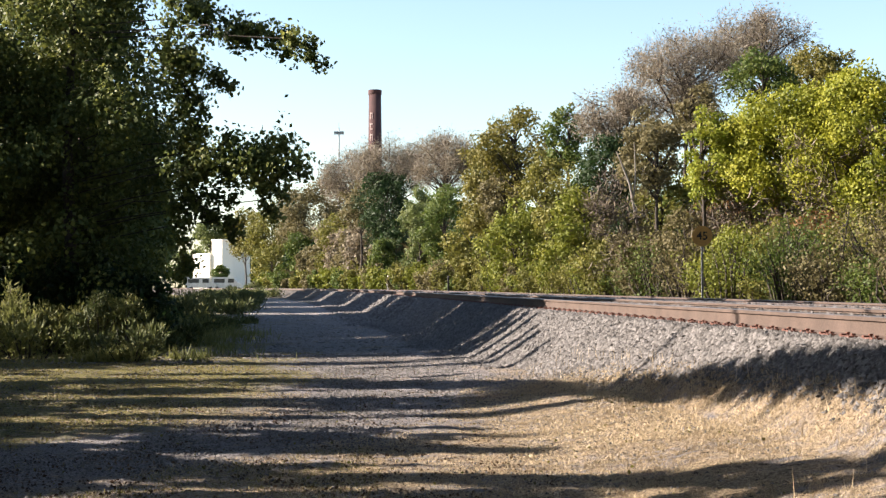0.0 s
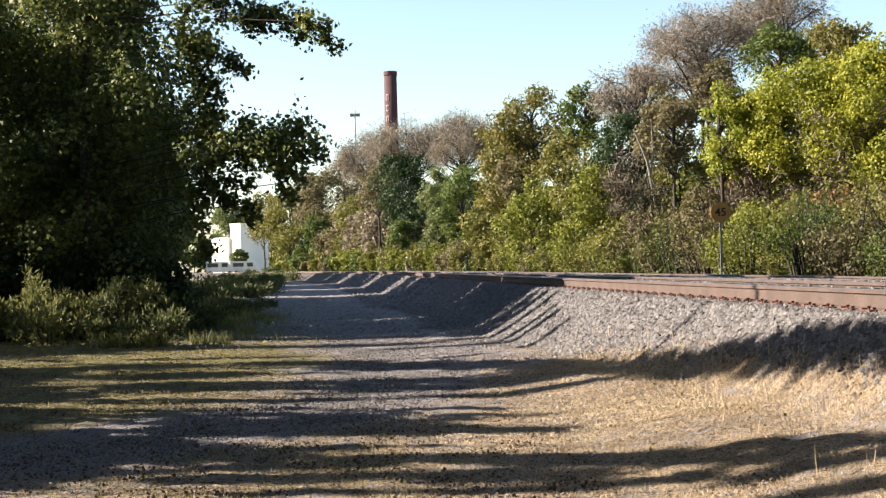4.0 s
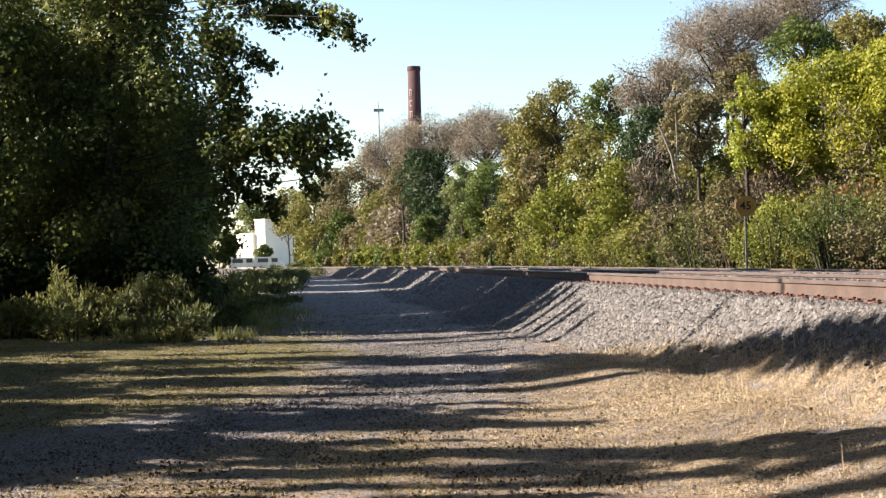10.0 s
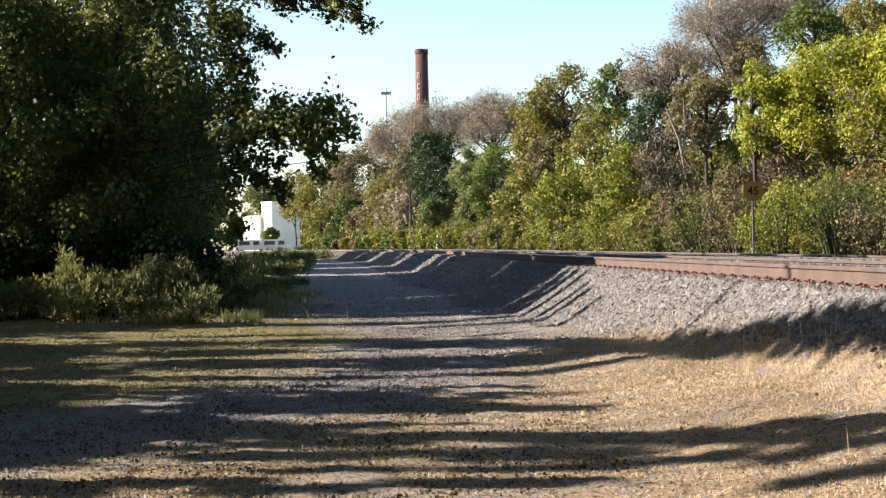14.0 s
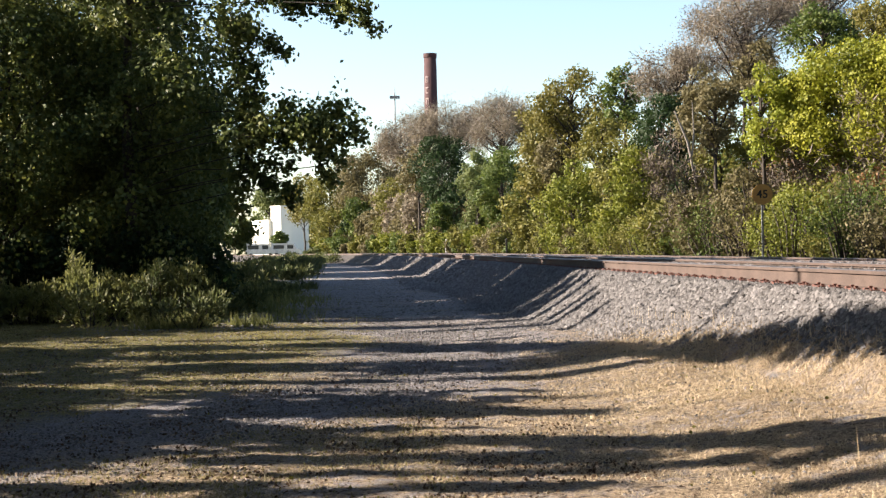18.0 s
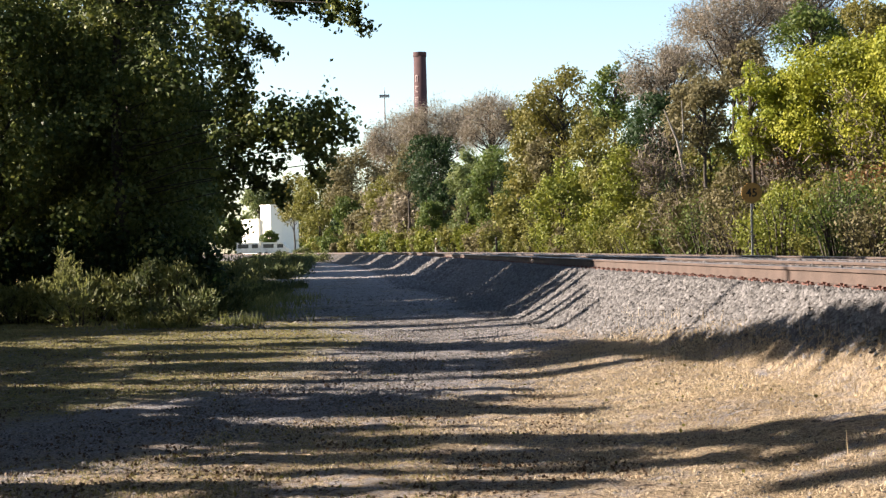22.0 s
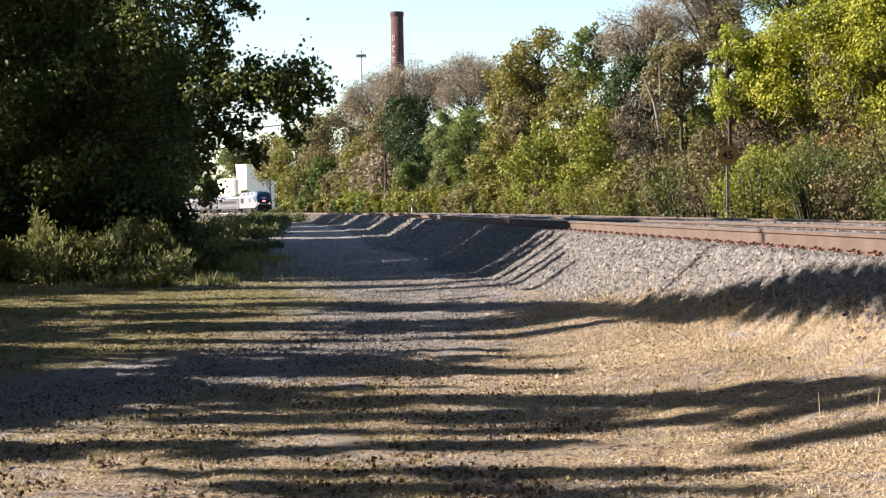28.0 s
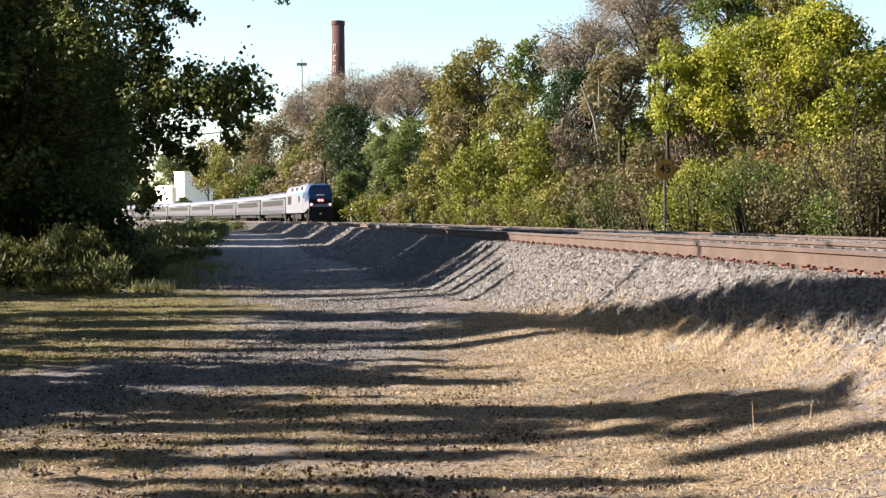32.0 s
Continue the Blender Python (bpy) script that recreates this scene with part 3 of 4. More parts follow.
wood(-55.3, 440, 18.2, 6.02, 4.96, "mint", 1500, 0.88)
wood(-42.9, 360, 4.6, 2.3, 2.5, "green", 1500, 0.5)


def leaning_snag(x, y, z):
    """A pale dead trunk that leans out of the wood."""
    root = empty("dead_trunk", x, y, float(ground_z(x, y)), "pale bleached dead trunk leaning in the wood", "tree")
    verts, faces = [], []
    tube_points(np.array([(0.9, 0, 0.2), (0.55, 0, z * 0.45), (0.15, 0, z * 0.8), (-0.35, 0.0, z)]), [0.075, 0.065, 0.05, 0.025], 7, verts, faces)
    mesh_object("trunk", np.concatenate(verts), np.concatenate(faces), PALE_BARK, root, smooth=True)
    verts, faces = [], []
    tube_points(np.array([(0.3, 0, z * 0.7), (0.4, 0, z * 0.85), (0.36, 0, z * 1.05)]), [0.04, 0.03, 0.016], 6, verts, faces)
    mesh_object("limb", np.concatenate(verts), np.concatenate(faces), PALE_BARK, root, smooth=True)


leaning_snag(9.4, 55.4, 6.3)

for i, (x, y, h, w, kind, lean) in enumerate(((15.6, 43.5, 5.4, 4.2, "yellow", -0.42), (14.2, 46.0, 4.6, 3.4, "rust", 0.16), (12.6, 47.5, 4.2, 3.6, "brown", -0.2), (11.2, 50.0, 4.4, 3.2, "rust", 0.25),
                                                   (16.8, 45.5, 5.2, 4.4, "lime", -0.25), (9.9, 53.0, 4.6, 3.4, "brown", -0.3))):
    tree(x, y, h, w, kind, 900, 0.09, "young half-bare tree with dark leaning limbs", 1700 + i, bare=0.35, low=0.15, lean=lean, limbs=8)

# undergrowth along the far side of the track
rng = np.random.default_rng(5)
KINDS = ["olive", "lime", "olive", "brown", "gold", "green", "olive", "lime", "brown"]
y, i = 24.0, 0
while y < 270:
    for row in range(2):
        x = float(rail_x(y)) + 8.3 + row * (2.0 + 0.012 * y) + rng.uniform(-0.4, 0.5)
        h = rng.uniform(1.2, 3.0) + row * 1.0 + 0.008 * y
        kind = KINDS[int(rng.integers(0, len(KINDS)))]
        if y < 62:
            kind = ("olive", "green", "lime", "brown", "olive", "green", "brown")[i % 7]
        bush(x, y + rng.uniform(-0.5, 0.5), h, h * rng.uniform(0.8, 1.15), kind, max(1800, int(3600 - 8 * y)) if y > 80 else 5200, max(0.1, 0.0014 * y) if y > 80 else 0.05 + 0.0005 * y, "tangled roadside brush in autumn leaf", 300 + i, name="brush", category="bush", stems=14 if y > 80 else 40)
        i += 1
    y += 1.6 + 0.024 * y

# trees deeper in the wood, which close the view
i = 0
y = 30.0
while y < 275:
    for row in range(2):
        yy = y + row * 2.0
        x = float(rail_x(yy)) + 13.2 + 5.0 * row + rng.uniform(-1.0, 1.5)
        h = float(np.interp(yy, [30, 60, 100, 150, 200, 250, 300], [5.6, 8.8, 10.8, 12.9, 15.0, 14.4, 12.5])) * rng.uniform(0.82, 1.02) * (1.0 if row else 0.8)
        kinds = ("brown", "olive", "dark", "brown", "green") if yy < 75 else ("gold", "olive", "green", "gold", "dark") if yy < 150 else ("brown", "grey", "olive", "dark", "brown")
        kind = kinds[int(rng.integers(0, 5))]
        crowned_tree(x, yy, h * 0.52, h * 0.3, h * 0.47, kind, max(3000, int(4200 - 8 * yy)), max(0.15, 0.0018 * yy), "tree deep in the mixed autumn wood", 600 + i, ry=h * 0.3, clumps=44)
        i += 1
    y += 2.6 + 0.034 * y
for i, (x, y, z, kind) in enumerate(((12.4, 63, 5.0, "olive"), (11.0, 68, 5.2, "brown"), (9.6, 75, 5.0, "olive"))):
    crowned_tree(x, y, z, 2.0, 3.4, kind, 3600, 0.15, "tree deep in the mixed autumn wood", 1600 + i, clumps=50)
# tree belt on the skyline past the bend
for i in range(12):
    x = -125 + 9.5 * i
    crowned_tree(x, 500 + 6 * (i % 3), 8.5, 7.5, 7.5 + (i % 4), ("mint", "olive", "green")[i % 3], 1500, 1.1, "dull green tree in the distance", 660 + i)

# ---- the near trees and scrub beside the lane ----
NEAR = [
    (-7.5, 35.0, 5.3, 2.75, 5.2, 23000, 0.13, 1),
    (-10.6, 33.5, 5.2, 2.8, 5.2, 15000, 0.12, 2),
    (-13.6, 34.0, 5.2, 3.0, 5.1, 8500, 0.14, 3),
    (-9.2, 38.5, 5.9, 2.8, 5.8, 13500, 0.17, 4),
    (-12.2, 39.0, 5.9, 3.2, 5.7, 10000, 0.18, 6),
]
for x, y, z, rx, rz, n, size, seed in NEAR:
    crowned_tree(x, y, z, rx, rz, "shade", int(n * 1.6), size * 0.78, "dark green broad-leaved tree beside the lane", seed, clumps=90, clump_r=0.75)

# boughs that hang out from the nearest tree: x, z of foot and tip, width of the leafy spray at foot and tip
BOUGHS = [
    (-4.78, 8.03, -3.47, 7.29, 0.38, 0.30),
    (-4.28, 4.37, -2.11, 4.52, 0.35, 0.33),
    (-4.29, 4.08, -2.20, 4.02, 0.30, 0.33),
    (-3.27, 4.35, -2.00, 3.87, 0.25, 0.20),
    (-3.03, 3.72, -2.26, 3.54, 0.23, 0.20),
    (-4.55, 3.41, -3.29, 3.38, 0.18, 0.16),
    (-4.30, 3.20, -3.43, 2.72, 0.21, 0.19),
    (-3.55, 2.91, -3.36, 2.38, 0.18, 0.11),
    (-2.81, 3.38, -2.52, 2.96, 0.23, 0.15),
    (-3.60, 7.22, -2.22, 6.94, 0.30, 0.30),
    (-2.22, 6.94, -1.43, 6.15, 0.25, 0.14),
    (-4.43, 6.39, -3.50, 5.71, 0.30, 0.16),
    (-3.83, 7.07, -3.42, 6.74, 0.11, 0.06),
    (-4.74, 7.09, -4.27, 4.75, 0.38, 0.28),
    (-4.38, 4.75, -4.63, 1.54, 0.28, 0.20),
    (-4.77, 5.20, -4.02, 4.93, 0.25, 0.13),
]


def overhanging_tree(x, y, h):
    rng = np.random.default_rng(77)
    z0 = float(ground_z(x, y)) - 0.05
    root = empty("overhanging_tree", x, y, z0, "dark broad-leaved tree with boughs hanging over the lane", "tree")
    verts, faces = [], []
    hs = np.linspace(0, h, 7)
    trunk = np.stack([0.05 * np.sin(hs), 0.1 * np.cos(hs * 0.7) - 0.1, hs], 1)
    tube_points(trunk, np.linspace(0.2, 0.04, 7), 9, verts, faces)
    mesh_object("trunk", np.concatenate(verts), np.concatenate(faces), BARK, root, smooth=True)
    pts, ways = [], []
    for x0, zz0, x1, zz1, r0, r1 in BOUGHS:
        verts, faces = [], []
        yy = rng.uniform(30.6, 32.2)
        foot, tip = np.array([x0 - x, yy - y, zz0 - z0]), np.array([x1 - x, yy - y + rng.uniform(-0.4, 0.4), zz1 - z0])
        hold = min(h, max(0.6, foot[2] - 0.5 if foot[2] < 6.2 else foot[2] + 0.3))
        start = np.array([np.interp(hold, hs, trunk[:, k]) for k in range(3)])
        path = [start, start * 0.4 + foot * 0.6 + [0, 0, max(0.12, (start[2] - foot[2]) * 0.5)]] + [foot * (1 - q) + tip * q + [0, 0, 0.15 * q * (1 - q)] for q in np.linspace(0, 1, 6)]
        path = [path[0]] + [p + rng.normal(0, 0.07, 3) for p in path[1:]]
        tube_points(np.array(path), np.linspace(0.015, 0.003, len(path)), 6, verts, faces)
        steps = max(4, int(np.linalg.norm(tip - foot) / 0.1))
        for i in range(steps):
            q = (i + rng.random()) / steps
            r = r0 * (1 - q) + r1 * q
            c = foot * (1 - q) + tip * q
            e = c + rng.normal(0, 0.55, 3) * r
            tube_points(np.array([c, (c + e) / 2 + rng.normal(0, 0.1, 3) * r, e]), [0.008, 0.005, 0.003], 4, verts, faces)
            k = max(8, int(150 * (r / 0.4) ** 1.5))
            d = rng.normal(size=(k, 3))
            d /= np.linalg.norm(d, axis=1)[:, None]
            pts.append(e + d * r * rng.uniform(0.0, 1.45, k)[:, None])
            ways.append(d)
        mesh_object("bough", np.concatenate(verts), np.concatenate(faces), BARK, root, smooth=True)
    # the last leaves on bare twigs above the outermost bough
    pts.append(np.array([-2.2 - x, 30.9 - y, 5.1 - z0]) + rng.normal(0, 1, (10, 3)) * [0.16, 0.1, 0.2])
    ways.append(rng.normal(size=(10, 3)))
    inner = np.stack([rng.uniform(-2.6, 1.9, 115), rng.uniform(-1.8, 1.0, 115), rng.uniform(0.6, 9.2, 115)], -1)
    p2, w2 = clump_points(inner, 0.62, 0.9, 26000, rng)
    leaf_mesh("crown", np.concatenate(pts + [p2]), 0.1, LEAF["shade"], root, rng, np.concatenate(ways + [w2]))
    return root


overhanging_tree(-7.4, 33.0, 9.6)

# trees further along the lane's edge, mostly hidden, with heights set to shade the bank
for i in range(21):
    if i in (5, 9, 14):
        continue
    y = 44 + i * 6.2
    h = 7.5 + 0.35 * (i % 4) + 0.033 * y
    crowned_tree(-0.152 * y - 3.6 - 1.0 * (i % 3), y, h * 0.52, 3.5, h * 0.5, "shade", 3600, 0.56, "leafy tree along the lane's edge, placed to shade the bank", 40 + i, ry=3.6, clumps=80, clump_r=1.05)
    # second row, added to close the shade on the bank
    if i % 7 != 3:
        crowned_tree(-0.152 * y - 8.0 - 0.6 * (i % 2), y + 3.1, h * 0.58, 3.4, h * 0.56, "shade", 3200, 0.6, "leafy tree along the lane's edge, placed to shade the bank", 2040 + i, ry=3.3, clumps=80, clump_r=1.05)
# unseen slim trees beside the lane on the sunny side, each shaped to throw one long streak of shade:
# y where the streak lies, x where it begins and ends, its width
STREAKS = [
    (20.2, -8.5, -4.7, 4.6), (21.7, -5.2, -2.9, 0.9), (19.7, -5.0, -1.5, 1.0), (17.8, -4.3, -1.1, 0.9), (21.7, -3.1, -0.3, 1.0), (20.6, -1.4, 1.0, 1.9), (17.8, -1.4, 0.8, 0.7),
    (17.2, 0.4, 2.9, 0.5), (16.7, -0.1, 2.5, 0.35), (16.8, -6.4, -3.4, 0.5), (15.0, -6.0, -3.3, 0.55), (13.9, -5.5, -2.9, 0.35), (12.9, -5.2, -2.8, 0.7), (12.8, -3.4, 1.1, 1.0),
    (12.2, -5.0, -1.0, 0.5), (11.3, -5.0, -0.3, 1.2), (10.3, -4.5, -1.9, 0.6), (9.8, -4.2, -2.5, 0.26), (10.4, -1.7, -0.2, 0.2), (9.8, -2.0, 0.0, 0.26), (9.7, -0.1, 1.2, 0.32),
    (10.5, 0.0, 1.3, 0.26), (10.3, 0.9, 2.0, 0.24), (9.9, 1.6, 2.8, 0.22), (9.5, 2.4, 3.5, 0.2), (9.2, 2.2, 4.1, 0.18), (9.2, 0.8, 2.0, 0.1), (8.8, 1.9, 4.0, 0.16), (9.1, -0.1, 1.2, 0.15), (8.5, -0.1, 0.6, 0.2), (8.0, 1.6, 3.9, 0.2), (8.5, -3.4, -2.0, 0.16), (8.4, -1.7, -0.3, 0.16),
    (15.6, -2.3, -0.2, 0.26), (14.7, -3.4, -1.6, 0.2), (13.6, -1.3, 0.0, 0.18), (15.6, 0.7, 2.7, 0.22), (10.6, -0.7, 0.0, 0.15),
    (23.4, -5.5, -1.0, 0.3), (24.6, -1.0, 2.6, 0.3), (28.4, -13.5, -6.2, 1.7), (30.4, -13.0, -6.0, 1.5), (26.4, -6.5, 2.2, 0.6), (29.0, -6.0, 6.2, 1.3), (31.0, -6.0, 6.4, 1.4), (33.0, -6.0, 6.4, 1.4), (35.2, -6.0, 6.4, 1.3), (37.6, -6.0, 6.4, 1.4), (40.4, -6.0, 6.4, 1.5),
    (27.6, 0.2, 5.8, 0.4), (26.5, -0.6, 5.6, 0.3), (25.1, 1.2, 4.6, 0.14), (24.3, 0.4, 4.9, 0.2), (22.6, 1.6, 4.0, 0.12),
    (7.7, -2.6, 2.6, 0.14), (7.25, -2.2, 2.4, 0.16), (6.8, -2.0, 2.6, 0.2),
]
# one unseen row of young trees, added to shade the foot of the bank aslant
for k in range(41):
    y = 20.3 - 0.3 * k
    mid, wide = np.interp(y, [8.3, 10.2, 11.3, 12.2, 13.5, 14.8, 16.2, 17.5, 19, 20.3], [6.1, 5.6, 5.15, 4.8, 4.3, 3.65, 3.05, 2.45, 1.8, 0.6]), np.interp(y, [8.3, 10.5, 11.5, 16, 20], [0.35, 0.22, 0.08, 0.16, 0.55])
    STREAKS.append((y, float(mid - wide), float(mid + wide), 0.5))
# more unseen trees, very narrow, for thin streaks of shade at random
thin = random.Random(12)
for k in range(75):
    start = thin.uniform(-6.0, 0.2)
    STREAKS.append((thin.uniform(8.4, 22.5), start, start + thin.uniform(1.4, 3.4), thin.uniform(0.04, 0.1)))
RISE = math.tan(el) / abs(math.sin(az))
for i, (y, x0, x1, width) in enumerate(STREAKS):
    x = -11.5 if y < 21 else -15.5
    low, high = (x0 - x) * RISE, (x1 - x) * RISE
    yc = y + ((x0 + x1) / 2 - x) / math.tan(-az)
    clump = min(0.36, 0.07 + width * 0.4, max(0.1, (high - low) * 0.45))
    half = max(0.06, (high - low) / 2 - clump)
    n = int(12 + 34 * half * max(width, 0.3))
    crowned_tree(x, yc, (low + high) / 2, 0.75, half, "shade", 40 * n, 0.19 if width > 0.2 and high - low > 0.45 else 0.12, "unseen slender leafy tree, placed to cast a streak of shade", 70 + i, ry=width / 2, clumps=n, clump_r=clump, slim=0.3)
# unseen tall trees on both sides of the clearing; crowns added high over it to block sky light
SKY_BLOCKING_TREES = [(8.0, -2.0, 12.5), (10.5, 6.5, 13.0), (-3.0, -8.0, 13.0), (10.0, 14.5, 13.5), (13.0, 22.0, 14.0), (-9.0, -1.0, 16.5), (-10.0, 7.0, 17.0), (-12.5, 17.8, 18.5), (3.5, -9.0, 12.5), (19.0, 32.0, 16.0), (-15.0, 34.0, 20.0), (20.0, 42.0, 17.5)]
for i, (x, y, z) in enumerate(SKY_BLOCKING_TREES):
    crowned_tree(x, y, z, 8.5, 3.0, "dark", 9000, 0.75, "unseen tall tree, added to block sky light over the clearing", 1500 + i, ry=8.0, clumps=70, clump_r=1.5, slim=0.35)
# unseen tall trees all round behind the camera, added to cut the sky light
BEHIND = [(-22, 2), (-23, 9), (-22, 15), (-23, 21), (-24, 28), (-20, -8), (-12, -12), (-4, -14), (4, -15), (12, -13), (18, -6), (19, 3), (18, 11), (17, 19)]
for i, (x, y) in enumerate(BEHIND):
    tree(x, y, 19.0 if y < 0 or x > 0 else 7.5, 9.0, "shade", 1700, 0.85, "unseen tall leafy tree, added round the clearing to cut sky light", 1070 + i, low=0.04, limbs=16, clump=0.26)

rng = np.random.default_rng(9)
for i in range(26):
    y = 27.6 + i * 1.15
    x = -5.5 + rng.uniform(-0.5, 0.6) - 1.8 * rng.random() * (i % 2) - 0.5 * math.sin(i) - 0.03 * (y - 28)
    bush(x, y, rng.uniform(0.3, 1.15) * float(np.interp(y, [28, 33, 40, 50], [1.0, 0.75, 0.45, 0.3])), rng.uniform(0.8, 1.8), PALE_WEED if i % 4 == 1 else WEED, 1000, 0.12, "feathery green weeds at the lane's edge", 900 + i, name="scrub", narrow=0.4, stems=12)
for i in range(17):
    x = -15.0 + 0.58 * i
    bush(x, 30.8 + rng.uniform(-0.7, 0.7), rng.uniform(0.9, 1.9), rng.uniform(1.2, 1.9), PALE_WEED if i % 5 in (1, 4) or 9 < i < 15 else WEED, 1900, 0.11, "tall feathery green weeds at the lane's edge", 950 + i, name="scrub", narrow=0.4, stems=14)
for i in range(9):
    bush(-13.5 + 1.0 * i, 32.2 + rng.uniform(-0.5, 0.5), rng.uniform(1.8, 2.8), 2.2, "dark", 2500, 0.12, "dark leafy undergrowth beneath the trees", 980 + i, name="undergrowth")


# rough growth that fills the foot of the bank further off
for i in range(58):
    y = 60 + 3.4 * i
    x = -0.092 * y - rng.uniform(0.0, 6.0)
    near_bank = i % 2 == 0 and y > 172
    if near_bank:
        x = float(rail_x(y)) - rng.uniform(3.2, 4.6)
    bush(x, y, rng.uniform(0.4, 0.9) + 0.25 * (y > 100), rng.uniform(1.6, 3.2) + 1.2 * near_bank, PALE_WEED if i % 7 == 0 else WEED, 600, 0.3, "rough green growth at the foot of the bank", 1200 + i, name="scrub", narrow=0.3)


# ---- track ----
def rail_profile():
    return [(-0.07, 0), (0.07, 0), (0.07, 0.012), (0.012, 0.03), (0.01, 0.135), (0.036, 0.145), (0.036, 0.178), (0.028, 0.183), (-0.028, 0.183),
            (-0.036, 0.178), (-0.036, 0.145), (-0.01, 0.135), (-0.012, 0.03), (-0.07, 0.012)]


def build_rail(offset, label):
    prof = rail_profile()
    ys = np.concatenate([np.arange(-30, 80, 2.0), np.arange(80, 503, 4.0), [560, 700, 900]])
    k = len(prof)
    verts, faces, heads = [], [], []
    for y in ys:
        slope = float((rail_x(y + 0.5) - rail_x(y - 0.5)))
        c = 1 / math.sqrt(1 + slope * slope)
        for a, b in prof:
            verts.append((float(rail_x(y)) + (offset + a) * c, y - (offset + a) * slope * c, RAIL_TOP - 0.2 + b * 1.09 - (LOWER if offset > 3 else 0)))
    for i in range(len(ys) - 1):
        for j in range(k):
            (heads if j in (6, 7, 8) else faces).append((i * k + j, i * k + (j + 1) % k, (i + 1) * k + (j + 1) % k, (i + 1) * k + j))
    ob = tagged(mesh_object("rail", verts, faces, RUSTY), label, "rail", "rails of the two tracks")
    used = sorted({v for f in heads for v in f})
    at = {v: q for q, v in enumerate(used)}
    mesh_object("running_surface", [verts[v] for v in used], [tuple(at[v] for v in f) for f in heads], HEAD, ob, "worn shiny rail top")
    return ob


for offset in (0.0, 1.505, TRACKS, TRACKS + 1.505):
    build_rail(offset, "rust-brown steel rail with a worn shiny top")


def tie_pose(y, beside):
    x = float(rail_x(y)) + beside
    a = math.degrees(math.atan(float(rail_x(y + 0.5) - rail_x(y - 0.5))))
    return pose(x + 0.75, y, RAIL_TOP - 0.2 - (LOWER if beside else 0), 0, 0, -a)


bm = box(bmesh.new(), -1.3, 1.3, -0.115, 0.115, -0.2, 0.0, 0.012)
me = bpy.data.meshes.new("railway_tie")
bm.to_mesh(me)
bm.free()
me.materials.append(TIE)
bm = box(bmesh.new(), -0.155, 0.155, -0.09, 0.09, 0.0, 0.018, 0.004)
for dx, dy, up in ((-0.1, -0.06, 0.034), (-0.105, 0.05, 0.044), (0.1, 0.06, 0.036), (0.1, -0.05, 0.034)):
    rod(bm, (dx, dy, 0.0), (dx * 0.97, dy, up), 0.012, 0.012, 6)
    box(bm, dx - 0.018, dx + 0.018, dy - 0.014, dy + 0.014, up - 0.008, up + 0.006)
for dx in (-0.085, 0.085):
    box(bm, dx - 0.03, dx + 0.03, 0.19, 0.24, -0.015, 0.03, 0.006)
plate_mesh = bpy.data.meshes.new("tie_plate")
bm.to_mesh(plate_mesh)
bm.free()
plate_mesh.materials.append(CLIP)
for i in range(230 + 170):
    t = tagged(new("railway_tie", me), "dark creosoted timber tie in the ballast", "railway tie", "ties of the two tracks")
    t.matrix_basis = tie_pose(6 + i * 0.52, 0.0) if i < 230 else tie_pose(16 + (i - 230) * 0.52, TRACKS)
    for sx in (-0.7525, 0.7525):
        p = new("tie_plate", plate_mesh)
        p.parent = t
        p.matrix_basis = pose(sx, 0, 0)
        p["label"] = "rusty steel plate with spikes"

# ---- speed sign ----
def speed_sign(x, y):
    z = float(ground_z(x, y))
    root = empty("speed_sign", x, y, z - 0.03, "faded yellow round speed sign on a thin steel post", "sign")
    h = 2.886 - z
    part("post", box(bmesh.new(), -0.03, 0.03, -0.02, 0.02, 0, h + 0.1, 0.004), STEEL, root, "grey steel post")
    bm = bmesh.new()
    bmesh.ops.create_cone(bm, cap_ends=True, segments=32, radius1=0.3, radius2=0.3, depth=0.012, matrix=pose(0, -0.035, h, 90, 0, 0))
    disc = part("sign_plate", bm, SIGN, root, "faded yellow round plate")
    cu = bpy.data.curves.new("digits", "FONT")
    cu.body, cu.size, cu.align_x, cu.align_y, cu.extrude, cu.offset = "45", 0.33, "CENTER", "CENTER", 0.002, 0.006
    cu.materials.append(INK)
    ob = new("digits", cu)
    ob.parent = disc
    ob.matrix_basis = pose(0, -0.046, h, 90, 0, 0)
    ob["label"] = "black digits"
    return root


speed_sign(9.09, 40.5)


def line_post(x, y, h, w, mat, label):
    z = float(ground_z(x, y))
    root = empty("marker_post", x, y, z - 0.05, label, "post")
    part("post", box(bmesh.new(), -w, w, -w, w, 0, h + 0.05, w * 0.3), mat, root)
    bm = bmesh.new()
    bmesh.ops.create_cone(bm, cap_ends=True, segments=8, radius1=w * 1.1, radius2=w * 0.4, depth=w * 1.2, matrix=pose(0, 0, h + 0.05 + w * 0.5))
    part("cap", bm, mat, root)


line_post(-0.12, 153.0, 1.95, 0.118, PAINT, "short white-painted post beside the track")
line_post(4.64, 110.0, 1.5, 0.077, POST, "short dark post beside the track")

